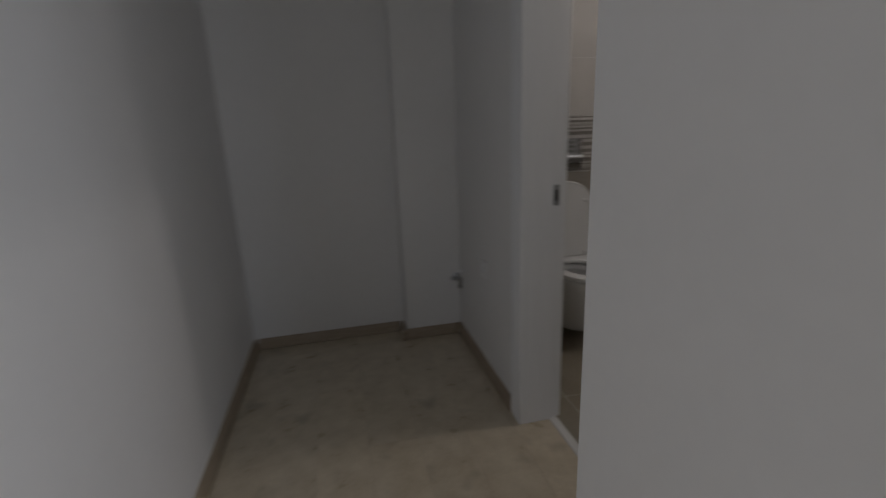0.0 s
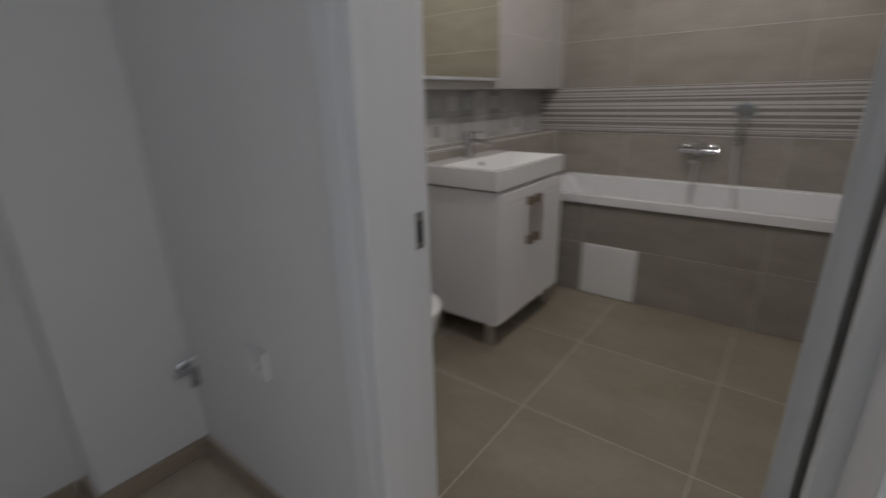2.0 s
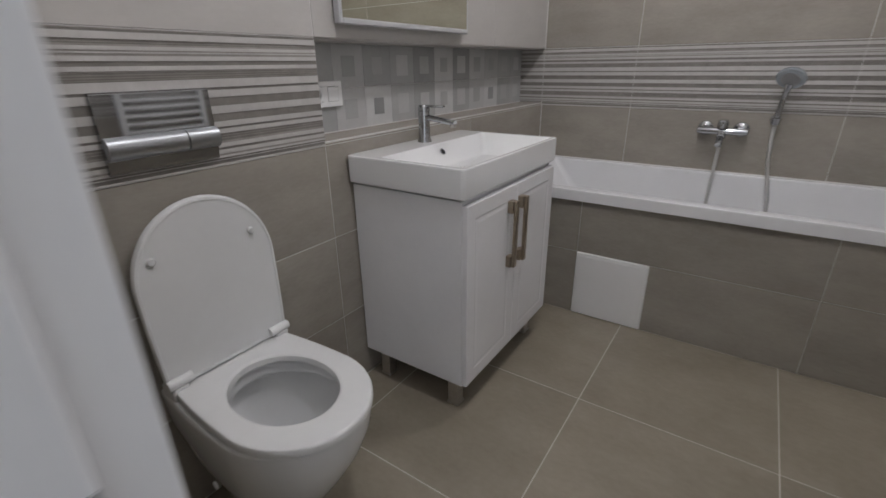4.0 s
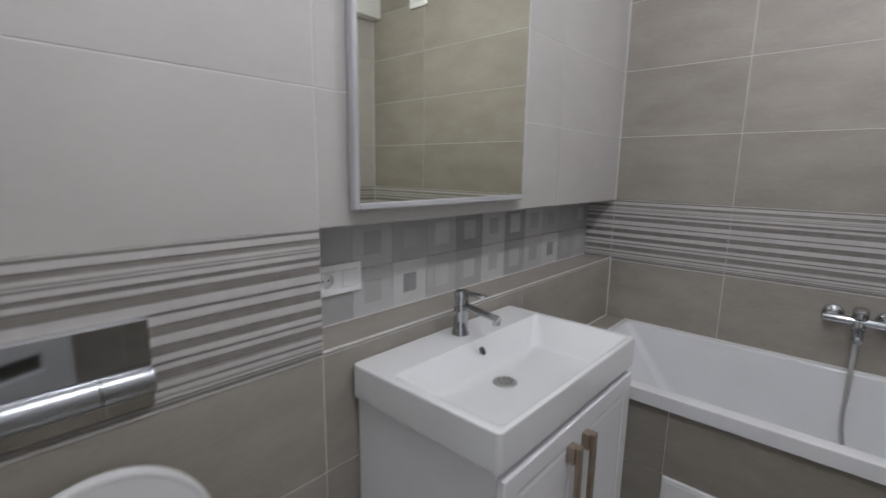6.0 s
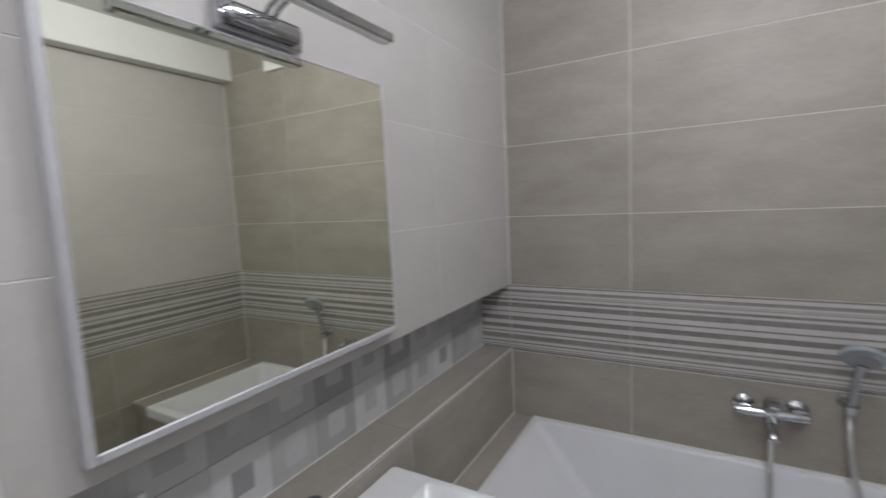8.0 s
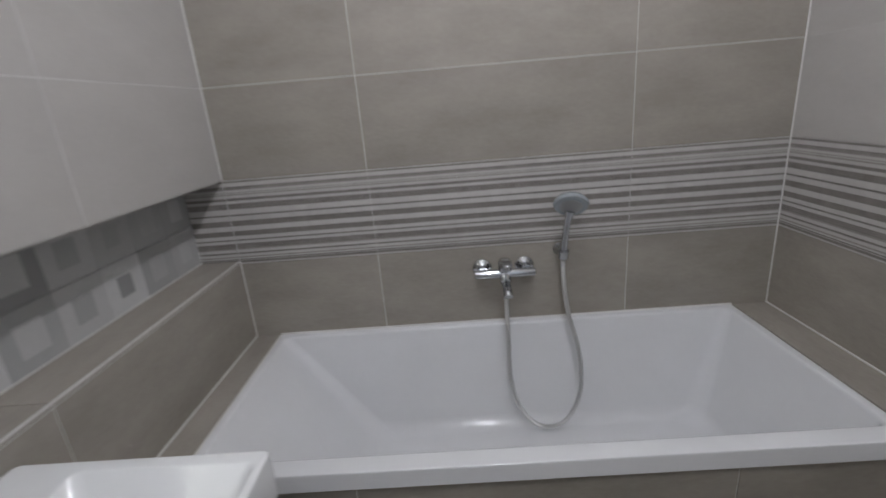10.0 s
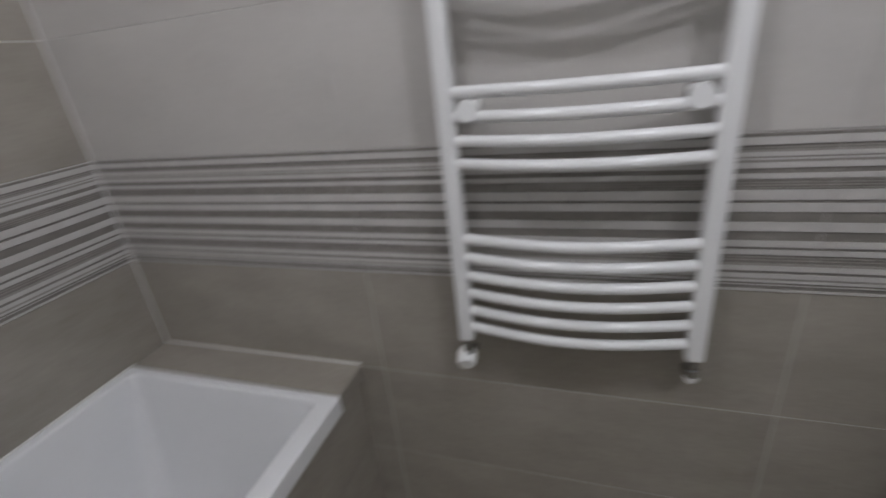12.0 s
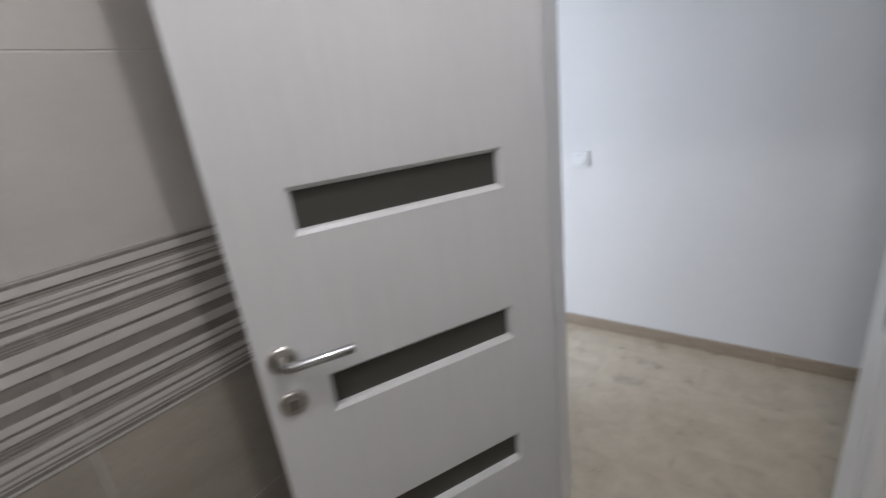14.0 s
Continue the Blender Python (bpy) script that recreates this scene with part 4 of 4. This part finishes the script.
tube(bm, [(0.105, YP - 0.045, 0.36), (0.100, YP - 0.050, 0.385)], 0.006, 10)
box(bm, 0.082, 0.118, YP - 0.058, YP - 0.044, 0.384, 0.394, 0.003)
part("tap_handle", bm, M_PLASTIC, valve, "small pale tap handle")
valve.location.x += 0.012


# ---- white joints in the corners and along edges ----
def joint(dims, label):
    tagged(box_part("trim", dims, M_SILICON, None, 0.0008), label, "sealant joint", kind="structure")


joint((XT - 0.004, XT, YV - 0.004, YV, 0.614, NZ0 + 0.002), "white joint in the corner above the bath")
joint((XT - 0.004, XT, YV - 0.004, YV, NZ1, ZC), "white joint in the corner by the mirror")
joint((XT - 0.004, XT, 0.0, 0.004, 0.614, ZC), "white joint in the corner by the radiator wall")
joint((NX0, XT - 0.004, YV - 0.001, YV + 0.003, NZ0 + 0.0005, NZ0 + 0.0045), "white edge profile along the niche ledge")
joint((XT - 0.005, XT, BY0, BY1, 0.610, 0.617), "white sealant between bath and tiles")
joint((2.172, XT, 0.0, 0.005, 0.611, 0.616), "white sealant along the bath ledge")
joint((2.172, XT, YV - 0.005, YV, 0.611, 0.616), "white sealant along the bath ledge")
joint((NX0, XT, NY - 0.003, NY, NZ0 + 0.003, NZ0 + 0.0065), "pale joint at the back of the niche ledge")


# ---- tiles and boards, piece by piece ----
def piece_mesh(name, w, d, h, bevel, materials):
    """A bevelled tile: w across x, h up z, its face on -y, at y = 0."""
    bm = grown()
    b = bevel
    ring = lambda m_, y: [Vector((m_, y, m_)), Vector((w - m_, y, m_)), Vector((w - m_, y, h - m_)), Vector((m_, y, h - m_))]
    ring_loft(bm, [ring(0, d), ring(0, b), ring(b, 0)], True, False, True)
    bmesh.ops.recalc_face_normals(bm, faces=bm.faces[:])
    me = bpy.data.meshes.new(name)
    bm.to_mesh(me)
    bm.free()
    me.materials.append(materials)
    return me


CACHE = {}


def lay(name, me, m, parent):
    ob = new(name, me)
    ob.matrix_basis = m
    hang(ob, parent)
    return ob


def tile_piece(parent, m, w, h, mat, joint=0.0025):
    key = (round(w, 3), round(h, 3), mat.name)
    if key not in CACHE:
        CACHE[key] = piece_mesh("tile", w - joint, G + 0.001, h - joint, 0.0007, mat)
    return lay("tile", CACHE[key], m @ Matrix.Translation((joint / 2, 0, joint / 2)), parent)


STRIPES = [(0.0, 1), (0.008, 0), (0.022, 2), (0.066, 0), (0.080, 1), (0.087, 0), (0.094, 1), (0.108, 2), (0.132, 1), (0.142, 2), (0.152, 1), (0.168, 2), (0.200, 0), (0.232, 2), (0.262, 1), (0.272, 0), (0.284, 1), (0.289, 0), (0.301, 1), (0.306, 0), (0.318, 1), (0.322, 0), (0.330, 2), (0.392, 0), (0.412, 2), (0.466, 0), (0.532, 2),
           (0.590, 0), (0.652, 2), (0.694, 0), (0.712, 2), (0.746, 0), (0.762, 1), (0.767, 0), (0.782, 1), (0.787, 0), (0.806, 1), (0.822, 2), (0.856, 0), (0.876, 2), (0.906, 1), (0.922, 2), (0.938, 0), (0.952, 2), (0.958, 0), (0.985, 2)]


def band_mesh(w):
    """A decor tile with raised stripes: tones 0 dark, 1 mid, 2 pale, from the top down."""
    key = ("band", round(w, 3))
    if key in CACHE:
        return CACHE[key]
    bm = grown()
    h = TH - 0.0018
    lift = {0: 0.0, 1: -0.0008, 2: -0.0020}
    levels = []
    ends = [s for s, _ in STRIPES[1:]] + [1.0]
    for (s, tone), e in zip(STRIPES, ends):
        levels.append((h * (1 - s), lift[tone], tone))
        levels.append((h * (1 - e), lift[tone], tone))
    rows = [[bm.verts.new((x, y, z)) for x in (0, w - 0.0018)] for z, y, _ in levels]
    for k in range(len(rows) - 1):
        f = bm.faces.new((rows[k][0], rows[k][1], rows[k + 1][1], rows[k + 1][0]))
        f.material_index = levels[k][2] if k % 2 == 0 else 1
    back = [bm.verts.new((x, G - 0.001, z)) for x, z in ((0, h), (w - 0.0018, h), (w - 0.0018, 0), (0, 0))]
    bm.faces.new((rows[0][0], back[0], back[1], rows[0][1]))
    bm.faces.new((rows[-1][1], back[2], back[3], rows[-1][0]))
    bm.faces.new([r[0] for r in rows] + [back[3], back[0]])
    bm.faces.new([back[1], back[2]] + [r[1] for r in rows[::-1]])
    bmesh.ops.recalc_face_normals(bm, faces=bm.faces[:])
    me = bpy.data.meshes.new("band_tile")
    bm.to_mesh(me)
    bm.free()
    for m_ in (M_BANDD, M_BANDM, M_BANDL):
        me.materials.append(m_)
    CACHE[key] = me
    return me


def spans(a, b, joints):
    cuts = [a] + sorted(j for j in joints if a + 0.005 < j < b - 0.005) + [b]
    return list(zip(cuts, cuts[1:]))


ROWS = [ZB + TH * k for k in range(-3, 6)]


def tile_wall(parent, base, a, b, joints, lower, upper, z_lo=0.0, z_hi=ZC, skip=None):
    """Tiles from a to b along the x axis of the pose base."""
    for s0, s1 in spans(a, b, joints):
        for z0, z1 in spans(z_lo, z_hi, ROWS):
            mid = (z0 + z1) / 2
            if skip and skip(s0, s1, mid):
                continue
            m = base @ Matrix.Translation((s0, 0, z0))
            if ZB - 0.01 < z0 and z1 < ZB + TH + 0.01 and z1 - z0 > 0.25:
                lay("band_tile", band_mesh(s1 - s0), m @ Matrix.Translation((0.0009, 0, 0.0009)), parent)
            else:
                tile_piece(parent, m, s1 - s0, z1 - z0, upper if mid > ZB + TH else lower)


# vanity wall: left of the niche all rows, then below and above it
SV = [1.187, 2.060, 0.285]
base_v = pose(0, YV, 0)
vw = bpy.data.objects["wall_vanity_front"]
tile_wall(vw, base_v, XB + 0.001, NX0, SV, M_TAUPE, M_LIGHT)
tile_wall(vw, base_v, NX0, XT, SV, M_TAUPE, M_LIGHT, 0.0, NZ0 - 0.001)
tile_wall(vw, base_v, NX0, XT, [2.27], M_TAUPE, M_LIGHT, NZ1, ZC)
# bath wall; its tiles run into the niche
base_b = pose(XT, YV + 0.15, 0, 0, 0, -90)
tile_wall(wall_bath, base_b, 0.15, YV + 0.15, [YV + 0.15 - 1.415, YV + 0.15 - 0.520], M_TAUPE, M_TAUPE)
lay("band_tile", band_mesh(0.149), base_b @ Matrix.Translation((0.0009, 0, ZB + 0.0009)), wall_bath)
# radiator wall
base_r = pose(XT, YR, 0, 0, 0, 180)
tile_wall(wall_radiator, base_r, 0.0, XT - XB, [XT - 2.10, XT - 1.184, XT - 0.29], M_TAUPE, M_LIGHT, 0.0, 2.387)
# bathroom face of the door wall
for wname, a, b, z0 in (("wall_door_a", OY1 + 0.083, YV, 0.0), ("wall_door_b", 0.0, OY0 - 0.083, 0.0)):
    tile_wall(bpy.data.objects[wname], pose(XB + G, 0, 0, 0, 0, 90), a, b, [], M_TAUPE, M_LIGHT, z0, ZC)
# apron face and ledge tops
base_a = pose(2.185, YV, 0, 0, 0, -90)
for s0, s1 in spans(0.0, YV, [YV - 1.410, YV - 0.510]):
    for z0, z1 in ((0.0, 0.318), (0.318, 0.571)):
        if z0 == 0 and abs(s0 - (YV - 1.410)) < 0.01:
            tile_piece(apron, base_a @ Matrix.Translation((YV - 1.092, 0, 0)), s1 - (YV - 1.092), z1 - z0, M_TAUPE)
            continue
        tile_piece(apron, base_a @ Matrix.Translation((s0, 0, z0)), s1 - s0, z1 - z0, M_TAUPE)
for y0, y1 in ((0.001, BY0 - 0.001), (BY1 + 0.004, YV - 0.001)):
    tile_piece(apron, pose(2.168, y0, 0.6115, -90, 0, 0), XT - 2.169, y1 - y0, M_TAUPE)
    tile_piece(apron, pose(2.168, YV, 0, 0, 0, -90) @ Matrix.Translation((YV - y1, 0, 0.560)), y1 - y0, 0.051, M_TAUPE)
    box_part("ledge_nose", (2.1705, 2.20, y0, y1, 0.560, 0.6095), M_GROUT, apron)
# niche: ledge tiles, left cheek, soffit
for x0, x1 in spans(NX0, XT, [2.060]):
    tile_piece(vw, pose(x0, YV + 0.0005, NZ0 + 0.003, -90, 0, 0), x1 - x0, NY - YV, M_TAUPE)
tagged(box_part("niche_soffit", (NX0, XT, YV + 0.010, NY, NZ1 - 0.004, NZ1 + 0.005), M_LIGHT, None), "pale tiled underside above the niche", "wall", kind="structure")
tagged(box_part("niche_back", (NX0, XT, NY + 0.006, NY + 0.012, NZ0, NZ1), M_GROUT, None), "grout bed behind the patchwork tiles of the niche", "wall", kind="structure")
# patchwork tiles: tone of the field and of the square, in two rows
PATCH = {}
for nm, c in (("d", 0.29), ("m", 0.375), ("g", 0.42), ("l", 0.49), ("w", 0.56)):
    PATCH[nm] = surface("patch_" + nm, (c * 0.93, c * 0.935, c * 0.92), (c * 1.05, c * 1.05, c * 1.03), 9, (1, 1, 1), (0.25, 0.36), 0.05, 80)
TOP = "gg lm mg ml dg lm dl lm gm mg ml".split()
LOW = "mm lg wd gl ml wg ml lm wd mg gl".split()
nb = bpy.data.objects["niche_back"]
CELL = 0.15
for row, z0, z1 in ((TOP, 1.0615, NZ1 - 0.005), (LOW, NZ0 + 0.004, 1.0605)):
    for k, (field, square) in enumerate(row):
        x0 = max(XT - CELL * (11 - k), NX0)
        x1 = XT - CELL * (10 - k)
        h = z1 - z0
        key = ("patch", field, round(x1 - x0, 3), round(h, 3))
        if key not in CACHE:
            CACHE[key] = piece_mesh("patch_tile", x1 - x0 - 0.0008, 0.006, h - 0.0008, 0.0005, PATCH[field])
        t = lay("patch_tile", CACHE[key], pose(x0 + 0.0004, NY, z0 + 0.0004), nb)
        if square != field:
            q = 0.034 + 0.004 * (k % 3)
            key = ("square", square, q)
            if key not in CACHE:
                CACHE[key] = piece_mesh("inlay_square", CELL - 2 * q - 0.01, 0.002, CELL - 2 * q - 0.006, 0.0003, PATCH[square])
            lay("inlay_square", CACHE[key], pose(x1 - CELL + q + 0.004, NY - 0.0006, z0 + q - 0.002), t)
# bathroom floor tiles
FX, FY = [0.986 - 0.6, 0.986, 1.587, 2.188], [0.569 - 0.6, 0.569, 1.170, 1.771]
for x0, x1 in spans(0.272, 2.196, FX):
    for y0, y1 in spans(0.0, YV, FY):
        key = ("floor", round(x1 - x0, 3), round(y1 - y0, 3))
        if key not in CACHE:
            CACHE[key] = piece_mesh("floor_tile", x1 - x0 - 0.0034, 0.003, y1 - y0 - 0.0034, 0.0006, M_FLOORTILE)
        lay("tile", CACHE[key], pose(x0 + 0.0014, y0 + 0.0014, 0.0, -90, 0, 0), floor_bath)
# laminate boards in the hall, along the hall
BW, BL = 0.192, 1.285
nrow = 0
x = XW
while x < 0.25 - 0.01:
    x1 = min(x + BW, 0.25)
    off = (nrow * 0.43) % BL
    y = YS - off
    while y < YK:
        y0, y1 = max(y, YS), min(y + BL, YK)
        if y1 - y0 > 0.02:
            key = ("board", round(x1 - x, 3), round(y1 - y0, 3))
            if key not in CACHE:
                CACHE[key] = piece_mesh("board", x1 - x - 0.0006, 0.003, y1 - y0 - 0.0006, 0.0004, M_LAMINATE)
            lay("board", CACHE[key], pose(x + 0.0003, y0 + 0.0003, 0.0, -90, 0, 0), floor_hall)
        y += BL
    x += BW
    nrow += 1
